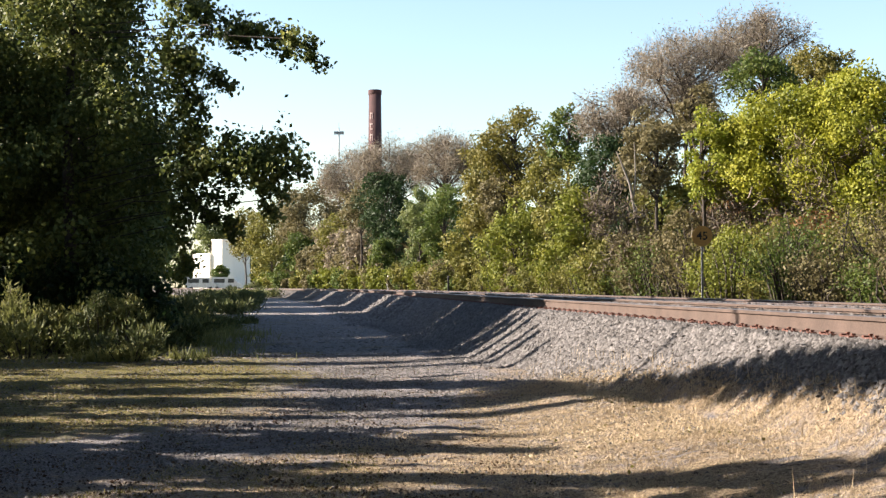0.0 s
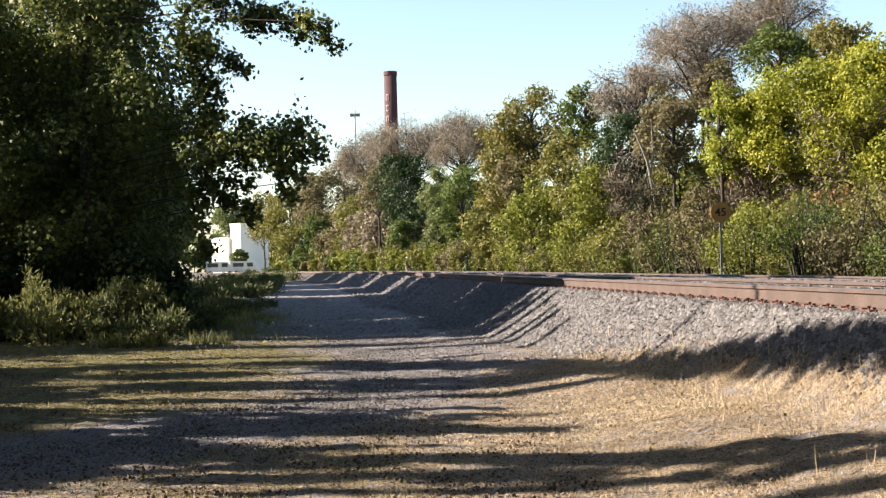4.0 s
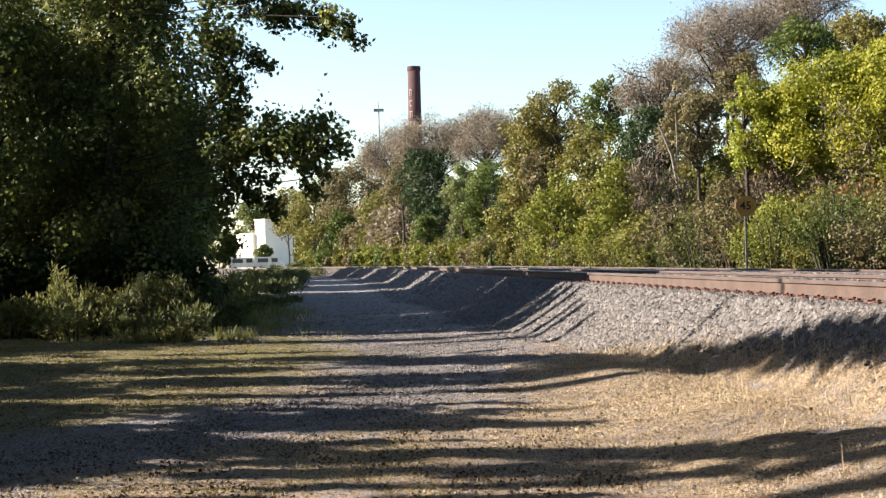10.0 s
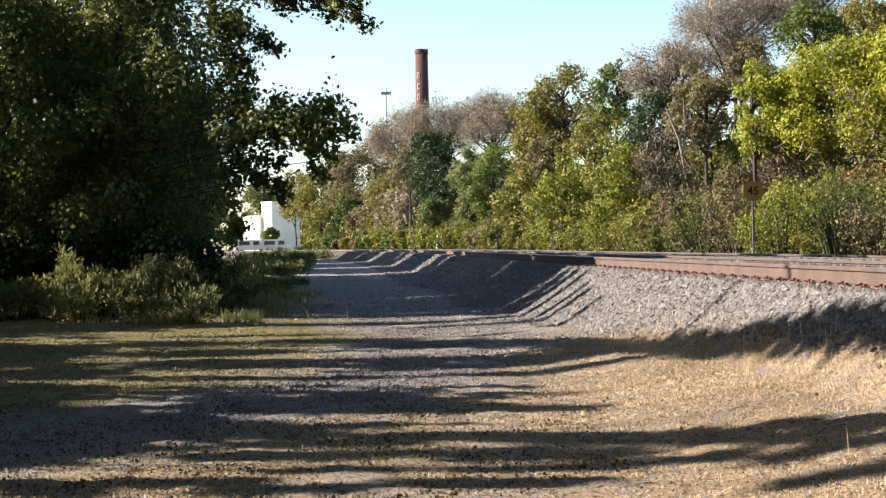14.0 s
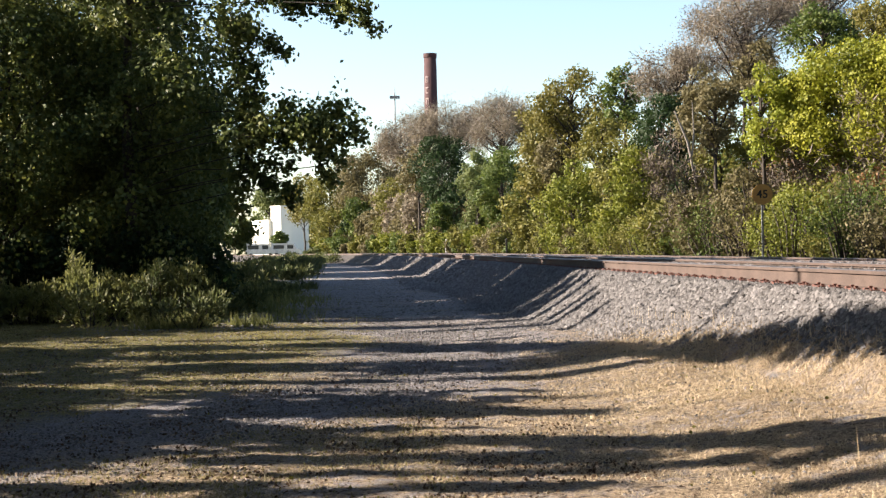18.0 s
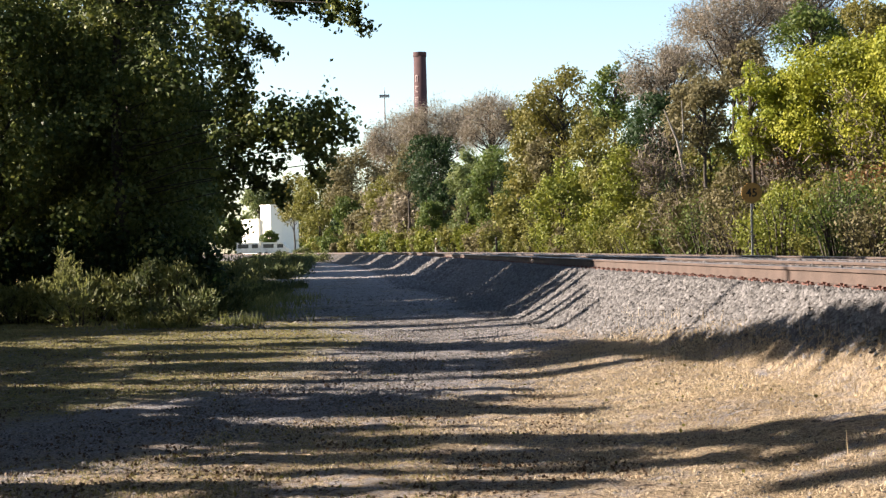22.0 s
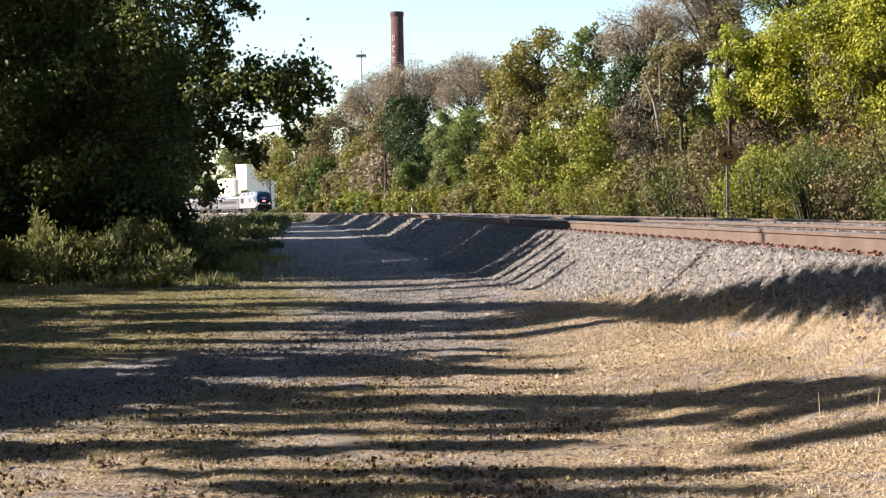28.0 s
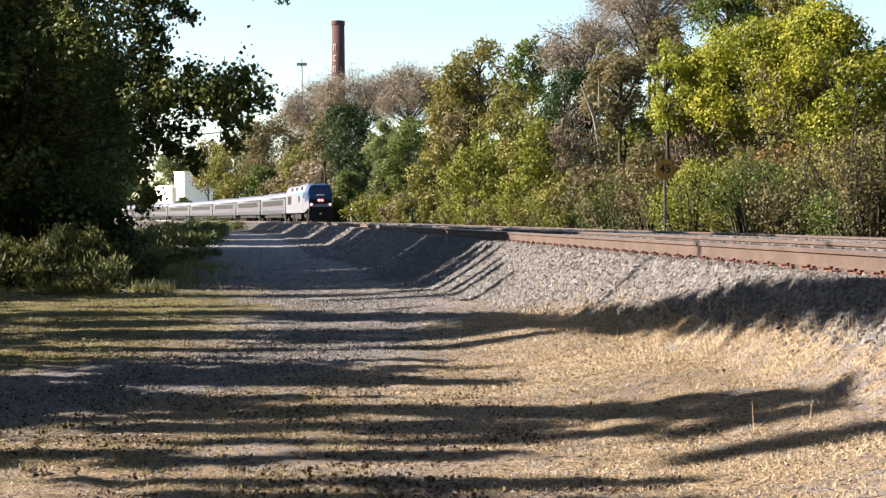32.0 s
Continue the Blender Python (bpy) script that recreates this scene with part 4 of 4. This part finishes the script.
# ---- skyline ----
def chimney(x, y, h, r_top, r_base):
    root = empty("factory_chimney", x, y, 0, "tall dark red brick factory chimney with white lettering", "chimney")
    bm = bmesh.new()
    bmesh.ops.create_cone(bm, cap_ends=True, segments=40, radius1=r_base, radius2=r_top, depth=h, matrix=pose(0, 0, h / 2))
    part("shaft", bm, BRICK, root, "dark red brick shaft", True)
    bm = bmesh.new()
    bmesh.ops.create_cone(bm, cap_ends=True, segments=40, radius1=r_top + 0.12, radius2=r_top + 0.12, depth=0.9, matrix=pose(0, 0, h + 0.1))
    part("rim", bm, BRICK, root)
    for i in range(5):
        z = h * 0.86 - i * 2.3
        r = r_top + (r_base - r_top) * (1 - z / h) + 0.03
        for a0, a1, z0, z1 in ((-46, -38, 0.2, 1.6), (-38, -18, 1.3, 1.6), (-38, -20, 0.2, 0.5) if i % 2 else (-26, -18, 0.2, 1.6)):
            bm = bmesh.new()
            vs = [[bm.verts.new((r * math.sin(radians(a)), -r * math.cos(radians(a)), z + q)) for q in (z0, z1)] for a in np.linspace(a0, a1, 4)]
            for p, q in zip(vs, vs[1:]):
                bm.faces.new((p[0], q[0], q[1], p[1]))
            part("letter_bar", bm, FADED, root, "weathered white painted bar")
    return root


chimney(-2.9, 300, 42.8, 1.33, 1.75)


def mast(x, y, h):
    root = empty("light_mast", x, y, 0, "slender grey steel mast with a short crossarm", "mast")
    part("pole", rod(bmesh.new(), (0, 0, 0), (0, 0, h), 0.3, 0.12), STEEL, root)
    part("crossarm", box(bmesh.new(), -0.95, 0.95, -0.1, 0.1, h - 1.0, h - 0.75, 0.03), STEEL, root)
    for dx in (-0.8, -0.35, 0.35, 0.8):
        part("lamp_head", box(bmesh.new(), dx - 0.2, dx + 0.2, -0.3, 0.2, h - 1.3, h - 0.7, 0.05), STEEL, root)
    part("spike", rod(bmesh.new(), (0, 0, h), (0, 0, h + 1.0), 0.06, 0.03), STEEL, root)


mast(-9.9, 280, 33.0)


def hall(x, y):
    root = empty("warehouse", x, y, 0, "white flat-roofed industrial building in full sun", "building", rz=-48)
    part("wall", box(bmesh.new(), -4.5, 0.6, 0, 4, 0, 15.2), WALLW, root)
    part("roof", box(bmesh.new(), -4.7, 0.8, -0.2, 4.2, 15.2, 15.6), WALLW, root)
    part("annex_wall", box(bmesh.new(), -13, -4.5, -1, 14, 0, 11.2), WALLW, root)
    part("annex_roof", box(bmesh.new(), -13.2, -4.5, -1.2, 14.2, 11.2, 11.5), WALLW, root)


hall(-50.0, 420)


def van(x, y, rz, k):
    root = empty("delivery_van", x, y, float(ground_z(x, y)), "white delivery van parked beyond the track", "van", "parked vans", rz)
    side = [(-2.6, 0.5), (2.5, 0.5), (2.6, 1.2), (1.9, 1.5), (1.4, 2.35), (-2.5, 2.4), (-2.6, 2.2)]
    part("body", loft([[(a * k, q * k, c * k) for a, c in side] for q in (-0.98, 0.98)]), PAINT, root, "white van body")
    for q in (-1, 1):
        part("side_window", box(bmesh.new(), 0.3 * k, 1.4 * k, q * 0.98 * k - 0.02, q * 0.98 * k + 0.02, 1.4 * k, 2.1 * k), GLASS, root)
        part("rear_side_window", box(bmesh.new(), -2.2 * k, -0.3 * k, q * 0.98 * k - 0.02, q * 0.98 * k + 0.02, 1.4 * k, 2.1 * k), GLASS, root)
        for wx in (-1.7, 1.7):
            part("wheel", rod(bmesh.new(), (wx * k, (q * 0.98 - 0.1) * k, 0.35 * k), (wx * k, (q * 0.98 + 0.1) * k, 0.35 * k), 0.35 * k, 0.35 * k, 16), POST, root)


van(-46.8, 352, 5, 1.4)
van(-40.4, 353, -4, 1.4)

# ---- train ----
SILVER = material("stainless_steel_side", (0.165, 0.165, 0.2), 0.42, 0.85, other=(0.115, 0.115, 0.14), scale=0.6, fine=8)
ROOFM = material("dull_silver_roof", (0.145, 0.15, 0.185), 0.5, 0.7, other=(0.11, 0.115, 0.14), scale=0.7)
LOCO = material("pale_silver_paint", (0.145, 0.147, 0.18), 0.5, 0.3, other=(0.115, 0.117, 0.14), scale=0.8)
BLUE = material("blue_paint", (0.0099, 0.0413, 0.11), 0.55, other=(0.0066, 0.0303, 0.088), scale=1, spec=0.3)
LIGHTBLUE = material("light_blue_paint", (0.055, 0.165, 0.275), 0.4, other=(0.044, 0.1375, 0.231), scale=1)
DARKGREY = material("dark_grey_underframe", (0.0154, 0.0143, 0.0143), 0.8, other=(0.011, 0.0105, 0.0105), scale=3, spec=0.2)
REDSTRIPE = material("red_stripe", (0.1375, 0.033, 0.033), 0.5)
BLUESTRIPE = material("blue_stripe", (0.0385, 0.055, 0.099), 0.5)
TINTED = material("tinted_coach_glass", (0.0121, 0.0127, 0.0143), 0.45, other=(0.0165, 0.0165, 0.0187), spec=0.25)
WHEEL = material("wheel_steel", (0.066, 0.055, 0.0495), 0.6, 0.6)


def glowing(name, color, strength):
    mat = material(name, color, 0.3)
    b = mat.node_tree.nodes["Principled BSDF"]
    b.inputs["Emission Color"].default_value = (*color, 1)
    b.inputs["Emission Strength"].default_value = strength
    return mat


HEADLIGHT = glowing("red_tinted_headlight", (1.0, 0.2, 0.2), 0.8)
DITCH = glowing("warm_white_ditch_light", (1.0, 0.6, 0.58), 0.55)


def bogie(root, y, name="truck"):
    b = part(name, box(bmesh.new(), -1.15, 1.15, y - 1.6, y + 1.6, 0.45, 0.95, 0.08), DARKGREY, root, "dark grey truck frame")
    for dy in (-1.35, 1.35):
        for sx in (-0.7525, 0.7525):
            part("wheel", rod(bmesh.new(), (sx - 0.065, y + dy, 0.5), (sx + 0.065, y + dy, 0.5), 0.5, 0.5, 20), WHEEL, b)


def locomotive():
    root = empty("diesel_locomotive", 0, 0, 0, "silver and blue diesel passenger locomotive with lit headlights", "locomotive")
    w, zt = 1.52, 4.3

    def ring(y, wb, z0, z1, top):
        return [(-wb, y, z0), (wb, y, z0), (wb, y, z1), (wb * 0.82, y, top - 0.18), (wb * 0.55, y, top), (-wb * 0.55, y, top), (-wb * 0.82, y, top - 0.18), (-wb, y, z1)]
    part("body", loft([ring(2.6, w, 1.05, 3.35, zt), ring(20.7, w, 1.05, 3.35, zt)]), LOCO, root, "pale silver locomotive body side")
    part("cab", loft([ring(0.9, w * 0.92, 2.4, 3.2, 4.12), ring(1.5, w * 0.98, 2.3, 3.35, 4.28), ring(2.6, w, 2.2, 3.35, zt)]), BLUE, root, "dark blue cab and windscreen hood")
    part("nose", loft([[(-1.3, 0.25, 1.7), (1.3, 0.25, 1.7), (1.35, 0.55, 2.55), (-1.35, 0.55, 2.55)],
                       [(-w, 2.6, 1.05), (w, 2.6, 1.05), (w, 2.6, 2.55), (-w, 2.6, 2.55)]]), LOCO, root, "pale silver nose side")
    part("nose_face", loft([[(-1.28, 0.2, 1.35), (1.28, 0.2, 1.35), (1.3, 0.5, 2.6), (-1.3, 0.5, 2.6)],
                            [(-1.3, 0.75, 1.3), (1.3, 0.75, 1.3), (1.32, 0.95, 2.62), (-1.32, 0.95, 2.62)]]), DARKGREY, root, "dark grey lower nose")
    part("blue_face", loft([[(-1.3, 0.46, 2.55), (1.3, 0.46, 2.55), (1.22, 1.0, 3.85), (-1.22, 1.0, 3.85)],
                            [(-1.36, 1.0, 2.5), (1.36, 1.0, 2.5), (1.3, 1.5, 3.95), (-1.3, 1.5, 3.95)]]), BLUE, root, "dark blue upper nose")
    for sx in (-0.6, 0.6):
        part("windscreen", loft([[(sx - 0.5, 0.74, 3.2), (sx + 0.5, 0.74, 3.2), (sx + 0.48, 0.93, 3.7), (sx - 0.48, 0.93, 3.7)],
                                 [(sx - 0.5, 0.84, 3.2), (sx + 0.5, 0.84, 3.2), (sx + 0.48, 1.03, 3.7), (sx - 0.48, 1.03, 3.7)]]), GLASS, root, "dark windscreen pane")
    part("number_panel", box(bmesh.new(), -0.42, 0.42, 0.48, 0.62, 2.95, 3.1), PAINT, root, "pale plain bar on the nose")
    for sx in (-0.17, 0.17):
        part("headlight", rod(bmesh.new(), (sx, 0.3, 2.42), (sx, 0.6, 2.42), 0.15, 0.15, 16), HEADLIGHT, root, "lit pinkish headlight")
    for sx in (-1.05, 1.05):
        part("ditch_light", rod(bmesh.new(), (sx, 0.15, 1.95), (sx, 0.4, 1.95), 0.12, 0.12, 16), DITCH, root, "lit warm white lamp")
    part("plow", loft([[(-1.4, 0.0, 0.2), (1.4, 0.0, 0.2), (1.35, 0.3, 1.3), (-1.35, 0.3, 1.3)],
                       [(-1.4, 0.5, 0.2), (1.4, 0.5, 0.2), (1.35, 0.8, 1.3), (-1.35, 0.8, 1.3)]]), DARKGREY, root, "dark snow plow")
    part("coupler", box(bmesh.new(), -0.16, 0.16, -0.45, 0.2, 0.75, 1.05, 0.03), WHEEL, root)
    part("roof_hatch", box(bmesh.new(), -0.75, 0.75, 6, 12, zt - 0.02, zt + 0.1, 0.03), ROOFM, root)
    part("roof_fan", box(bmesh.new(), -0.8, 0.8, 13.5, 19.0, zt - 0.02, zt + 0.12, 0.03), DARKGREY, root)
    for sx in (-1, 1):
        part("roof_stripe", box(bmesh.new(), sx * 1.47 - 0.06, sx * 1.47 + 0.06, 2.6, 9.0, 3.0, 3.4, 0.01), LIGHTBLUE, root, "light blue wave band")
        part("side_grille", box(bmesh.new(), sx * 1.52 - 0.02, sx * 1.52 + 0.02, 15.0, 18.6, 2.1, 3.1, 0.01), DARKGREY, root, "dark radiator grille")
        part("cab_window", box(bmesh.new(), sx * 1.52 - 0.02, sx * 1.52 + 0.02, 2.75, 3.6, 2.75, 3.3, 0.01), GLASS, root)
        part("cab_door", box(bmesh.new(), sx * 1.525 - 0.015, sx * 1.525 + 0.015, 3.8, 4.5, 1.3, 3.2, 0.01), LOCO, root)
        part("vent", box(bmesh.new(), sx * 1.525 - 0.015, sx * 1.525 + 0.015, 7.0, 8.2, 2.3, 3.0, 0.01), DARKGREY, root)
        for q in range(3):
            part("roof_vent", box(bmesh.new(), sx * 1.36 - 0.05, sx * 1.36 + 0.05, 5.2 + q * 4.6, 6.6 + q * 4.6, 3.65, 4.02, 0.02), DARKGREY, root)
    part("fuel_tank", box(bmesh.new(), -1.3, 1.3, 7.6, 13.4, 0.3, 1.05, 0.1), DARKGREY, root, "dark fuel tank")
    bogie(root, 4.3)
    bogie(root, 17.0)
    return root


def coach():
    root = empty("passenger_coach", 0, 0, 0, "stainless steel passenger coach with a dark window band", "railway coach", "coaches of the train")
    prof = [(-1.42, 0.95), (1.42, 0.95), (1.5, 1.5), (1.5, 2.9), (1.36, 3.35), (1.0, 3.68), (0.5, 3.83), (-0.5, 3.83), (-1.0, 3.68), (-1.36, 3.35), (-1.5, 2.9), (-1.5, 1.5)]
    low = prof[:4] + prof[-2:]
    part("side_shell", loft([[(x, y, z) for x, z in low] for y in (0.35, 25.65)]), SILVER, root, "fluted stainless side")
    part("roof", loft([[(x * 0.995, y, z) for x, z in prof[3:11]] for y in (0.3, 25.7)]), ROOFM, root, "dull silver rounded roof", True)
    for sx in (-1, 1):
        part("window_band", box(bmesh.new(), sx * 1.5 - 0.015, sx * 1.5 + 0.015, 2.6, 23.4, 2.05, 2.75, 0.005), TINTED, root, "dark tinted window band")
        for q in range(10):
            part("mullion", box(bmesh.new(), sx * 1.52 - 0.012, sx * 1.52 + 0.012, 4.3 + q * 1.9, 4.5 + q * 1.9, 2.05, 2.75), DARKGREY, root)
        part("red_stripe", box(bmesh.new(), sx * 1.505 - 0.012, sx * 1.505 + 0.012, 0.5, 25.5, 1.92, 1.98), REDSTRIPE, root, "thin red stripe")
        part("blue_stripe", box(bmesh.new(), sx * 1.505 - 0.012, sx * 1.505 + 0.012, 0.5, 25.5, 1.72, 1.88), BLUESTRIPE, root, "thin blue stripe")
        for z in (1.1, 1.25, 1.4, 1.55):
            part("flute", box(bmesh.new(), sx * 1.5 - 0.03, sx * 1.5 + 0.015, 0.5, 25.5, z - 0.03, z + 0.03, 0.01), SILVER, root)
        for y in (0.75, 24.25):
            part("door", box(bmesh.new(), sx * 1.5 - 0.02, sx * 1.5 + 0.02, y, y + 0.95, 1.05, 2.95, 0.01), SILVER, root)
    part("diaphragm", box(bmesh.new(), -0.6, 0.6, -0.1, 0.4, 1.0, 3.3, 0.05), DARKGREY, root, "dark rubber gangway")
    part("gangway", box(bmesh.new(), -0.6, 0.6, 25.6, 26.05, 1.0, 3.3, 0.05), DARKGREY, root)
    part("underframe", box(bmesh.new(), -1.2, 1.2, 6.0, 20.0, 0.5, 0.96, 0.05), DARKGREY, root, "dark underfloor equipment")
    bogie(root, 4.0)
    bogie(root, 22.0)
    return root


ENGINE = locomotive()
COACHES = [coach()]
for i in range(6):
    COACHES.append(copy_thing(COACHES[0], pose(0, 0, 0)))

# ---- ballast, grass and litter ----
def stones(name, x, y, z, size, mat, rng, label, flat=0.75):
    n = len(x)
    base = np.array([[1, 0, -0.3], [0, 1, -0.3], [-1, 0, -0.3], [0, -1, -0.3], [0, 0, 1]], dtype=float)
    v = base[None] * rng.uniform(0.6, 1.25, (n, 5, 1)) + rng.normal(0, 0.16, (n, 5, 3))
    ang = rng.uniform(0, 2 * np.pi, n)
    c, s = np.cos(ang)[:, None], np.sin(ang)[:, None]
    tilt = rng.uniform(-0.55, 0.55, n)
    ct, st = np.cos(tilt)[:, None], np.sin(tilt)[:, None]
    vx, vy, vz = v[..., 0], v[..., 1], v[..., 2] * flat
    vy, vz = vy * ct - vz * st, vy * st + vz * ct
    vx, vy = vx * c - vy * s, vx * s + vy * c
    pts = np.stack([vx, vy, vz], -1) * np.asarray(size)[:, None, None] + np.stack([x, y, z], -1)[:, None]
    f = np.array([[0, 1, 4], [1, 2, 4], [2, 3, 4], [3, 0, 4]])
    faces = (np.arange(n)[:, None, None] * 5 + f[None]).reshape(-1, 3)
    ob = mesh_object(name, pts.reshape(-1, 3), faces, mat)
    return tagged(ob, label, "gravel", kind="stuff")


def blades(name, x, y, z, height, width, mat, rng, label, category="grass", lay=0.8):
    n = len(x)
    a = rng.uniform(0, 2 * np.pi, n)
    lean = rng.uniform(0.1, 1.0, n) * lay
    b = rng.uniform(0, 2 * np.pi, n)
    p = np.stack([x, y, z], -1)
    side = np.stack([np.cos(a), np.sin(a), np.zeros(n)], -1) * np.asarray(width)[:, None]
    way = np.stack([np.cos(b) * lean, np.sin(b) * lean, np.ones(n)], -1)
    way /= np.linalg.norm(way, axis=1)[:, None]
    h = np.asarray(height)[:, None]
    verts = np.stack([p - side, p + side, p + way * h], 1).reshape(-1, 3)
    faces = np.arange(3 * n).reshape(-1, 3)
    ob = mesh_object(name, verts, faces, mat)
    return tagged(ob, label, category, kind="stuff")


rng = np.random.default_rng(21)
n = 64000
y = 8.5 + 45 * rng.random(n) ** 1.35
s = 0.2 + rng.random(n) ** 0.9 * (toe_of_bank(y)[0] - 0.7 + 0.8 * smooth01(y, 11, 30)) + rng.normal(0, 0.1, n)
x = rail_x(y) - s
stones("ballast_stones", x, y, ground_z(x, y), rng.uniform(0.014, 0.038, n) * (1 + 0.014 * y), STONE, rng, "loose pale grey ballast stones on the track bank", 0.8)
n = 16000
y = 11 + 75 * rng.random(n) ** 1.2
s = -rng.uniform(0.12, 6.0, n)
x = rail_x(y) - s
keep = (np.abs(s + 1.505) > 0.12) & (np.abs(s + TRACKS) > 0.12) & (np.abs(s + TRACKS + 1.505) > 0.12)
x, y = x[keep], y[keep]
stones("track_bed_stones", x, y, ground_z(x, y), rng.uniform(0.02, 0.04, len(x)) * (1 + 0.008 * y), STONE, rng, "grey ballast stones between the rails of the tracks")
n = 7000
y = 50 + 90 * rng.random(n)
s = rng.uniform(0.3, 3.4, n)
x = rail_x(y) - s
stones("far_ballast_stones", x, y, ground_z(x, y), rng.uniform(0.05, 0.1, n), STONE, rng, "loose grey ballast stones further along the bank")
n = 42000
y = 6.4 + 23 * rng.random(n) ** 1.3
x = np.where(rng.random(n) < 0.3, rail_x(y) - rng.uniform(1.4, 11, n), lane_x(y) + rng.normal(0, 1.0, n))
stones("lane_gravel", x, y, ground_z(x, y) + 0.01, rng.uniform(0.004, 0.013, n) * (1 + 0.035 * y), STONE, rng, "small loose gravel on the lane", 0.6)
n = 9000
y = 27 + 45 * rng.random(n) ** 1.3
s = rng.uniform(2.4, 10, n)
x = rail_x(y) - s
stones("far_lane_gravel", x, y, ground_z(x, y), rng.uniform(0.02, 0.055, n), STONE, rng, "coarse loose gravel on the lane further off", 0.5)

n = 250000
y = 5.5 + 13.5 * rng.random(n) ** 1.2
s = toe_of_bank(y)[0] - 0.55 + 0.6 * smooth01(y, 11, 30) + 6.0 * rng.random(n) ** 1.3
x = rail_x(y) - s
keep = (gnoise(x, y, 1.3, 2.0) + 0.35 * gnoise(x, y, 5.0, 4.0) > -0.75 + 0.14 * (s - 2)) & (s > toe_of_bank(y)[0] - 0.5 + 0.6 * smooth01(y, 11, 30) + 0.15 * gnoise(x, y, 2.0)) & (np.abs(x - lane_x(y)) > 1.0)
x, y, s = x[keep], y[keep], s[keep]
tall = np.clip(1.35 - 0.16 * (s - 1), 0.35, 1.3)
blades("dry_grass", x, y, ground_z(x, y), rng.uniform(0.012, 0.034, len(x)) * tall * (0.6 + 0.04 * y), rng.uniform(0.0022, 0.005, len(x)) * (0.6 + 0.04 * y), STRAW, rng, "short straw-coloured dry grass on the verge", lay=3.2)
n = 520
y = 8 + 13 * rng.random(n)
x = rail_x(y) - (toe_of_bank(y)[0] - 0.45 + 1.3 * rng.random(n) ** 2)
blades("dry_stalks", x, y, ground_z(x, y), rng.uniform(0.06, 0.22, n), rng.uniform(0.002, 0.004, n), STRAW, rng, "taller dry weed stalks in the verge", lay=0.25)
n = 170000
y = 5.8 + 25 * rng.random(n) ** 1.1
s = 4.5 + 10.5 * rng.random(n)
x = rail_x(y) - s
patch = gnoise(x, y, 0.9, 11.0) + 0.5 * gnoise(x, y, 3.0, 5.0)
lane = np.exp(-((x - lane_x(y)) / 1.4) ** 4)
keep = patch > -0.3 + 1.1 * lane
x, y = x[keep], y[keep]
blades("lawn_grass", x, y, ground_z(x, y), rng.uniform(0.012, 0.042, len(x)), rng.uniform(0.003, 0.007, len(x)), GRASS, rng, "short patchy green and brown grass beside the lane", lay=2.0)
n = 15000
y = 27.4 + 36 * rng.random(n) ** 1.5
x = -5.0 - 0.03 * (y - 28) + rng.normal(0, 0.8, n) - 0.06 * (y - 28) * (y > 45)
keep = gnoise(x, y, 0.8, 6.0) > -0.1
x, y = x[keep], y[keep]
blades("rough_grass", x, y, ground_z(x, y), rng.uniform(0.1, 0.36, len(x)), rng.uniform(0.008, 0.018, len(x)), PALE_WEED, rng, "rough tufts of long grass along the lane's edge", lay=0.8)
n = 900
y = 6.4 + 19 * rng.random(n) ** 1.2
x = rng.uniform(-7, 3, n)
leaf_mesh("fallen_leaves", np.stack([x, y, ground_z(x, y) + 0.015], -1), 0.028, LEAF["gold"], None, rng)
tagged(bpy.data.objects["fallen_leaves"], "scattered dry yellow leaves on the ground", "leaves", kind="stuff")
n = 30000
y = 6.2 + 24 * rng.random(n) ** 1.2
x = rng.uniform(-0.33, 0.3, n) * y
keep = (rail_x(y) - x > 3.2) & (gnoise(x, y, 1.6, 8.0) > -0.1)
x, y = x[keep], y[keep]
leaf_mesh("leaf_litter", np.stack([x, y, ground_z(x, y) + 0.008], -1), 0.027, LITTER, None, rng)
tagged(bpy.data.objects["leaf_litter"], "dark brown leaf litter strewn over the lane and verge", "leaves", kind="stuff")


# ---- motion of the train ----
LINE_Y = np.arange(-60.0, 1500.0, 0.5)
LINE_X = rail_x(LINE_Y) + TRACKS + 0.7525
LINE_U = np.concatenate([[0], np.cumsum(np.hypot(np.diff(LINE_X), np.diff(LINE_Y)))])
FRONT_AT_END, SPEED, END = 157.0, 30.0, 32.0


def on_line(u):
    y = float(np.interp(u, LINE_U, LINE_Y))
    return float(np.interp(y, LINE_Y, LINE_X)), y


def car_pose(u, front_bogie, rear_bogie):
    """The pose of a car whose front end is u along the line; its two trucks sit on the track."""
    x0, y0 = on_line(u + front_bogie)
    x1, y1 = on_line(u + rear_bogie)
    a = math.atan2(x1 - x0, y1 - y0)
    return pose(x0 - math.sin(a) * front_bogie, y0 - math.cos(a) * front_bogie, RAIL_TOP - LOWER, 0, 0, -math.degrees(a))


def motions():
    end_u = float(np.interp(FRONT_AT_END, LINE_Y, LINE_U))
    times = [0, 2, 4, 6, 8, 10, 12, 14, 16, 18, 20, 22, 24, 25, 26, 26.5, 27, 27.5, 28, 28.5, 29, 29.5, 30, 30.5, 31, 31.5, 32]
    walk(ENGINE, [(t, car_pose(end_u + SPEED * (END - t), 4.3, 17.0)) for t in times])
    for i, car in enumerate(COACHES):
        walk(car, [(t, car_pose(end_u + SPEED * (END - t) + 21.1 + 26.1 * i, 4.0, 22.0)) for t in times])


motions()
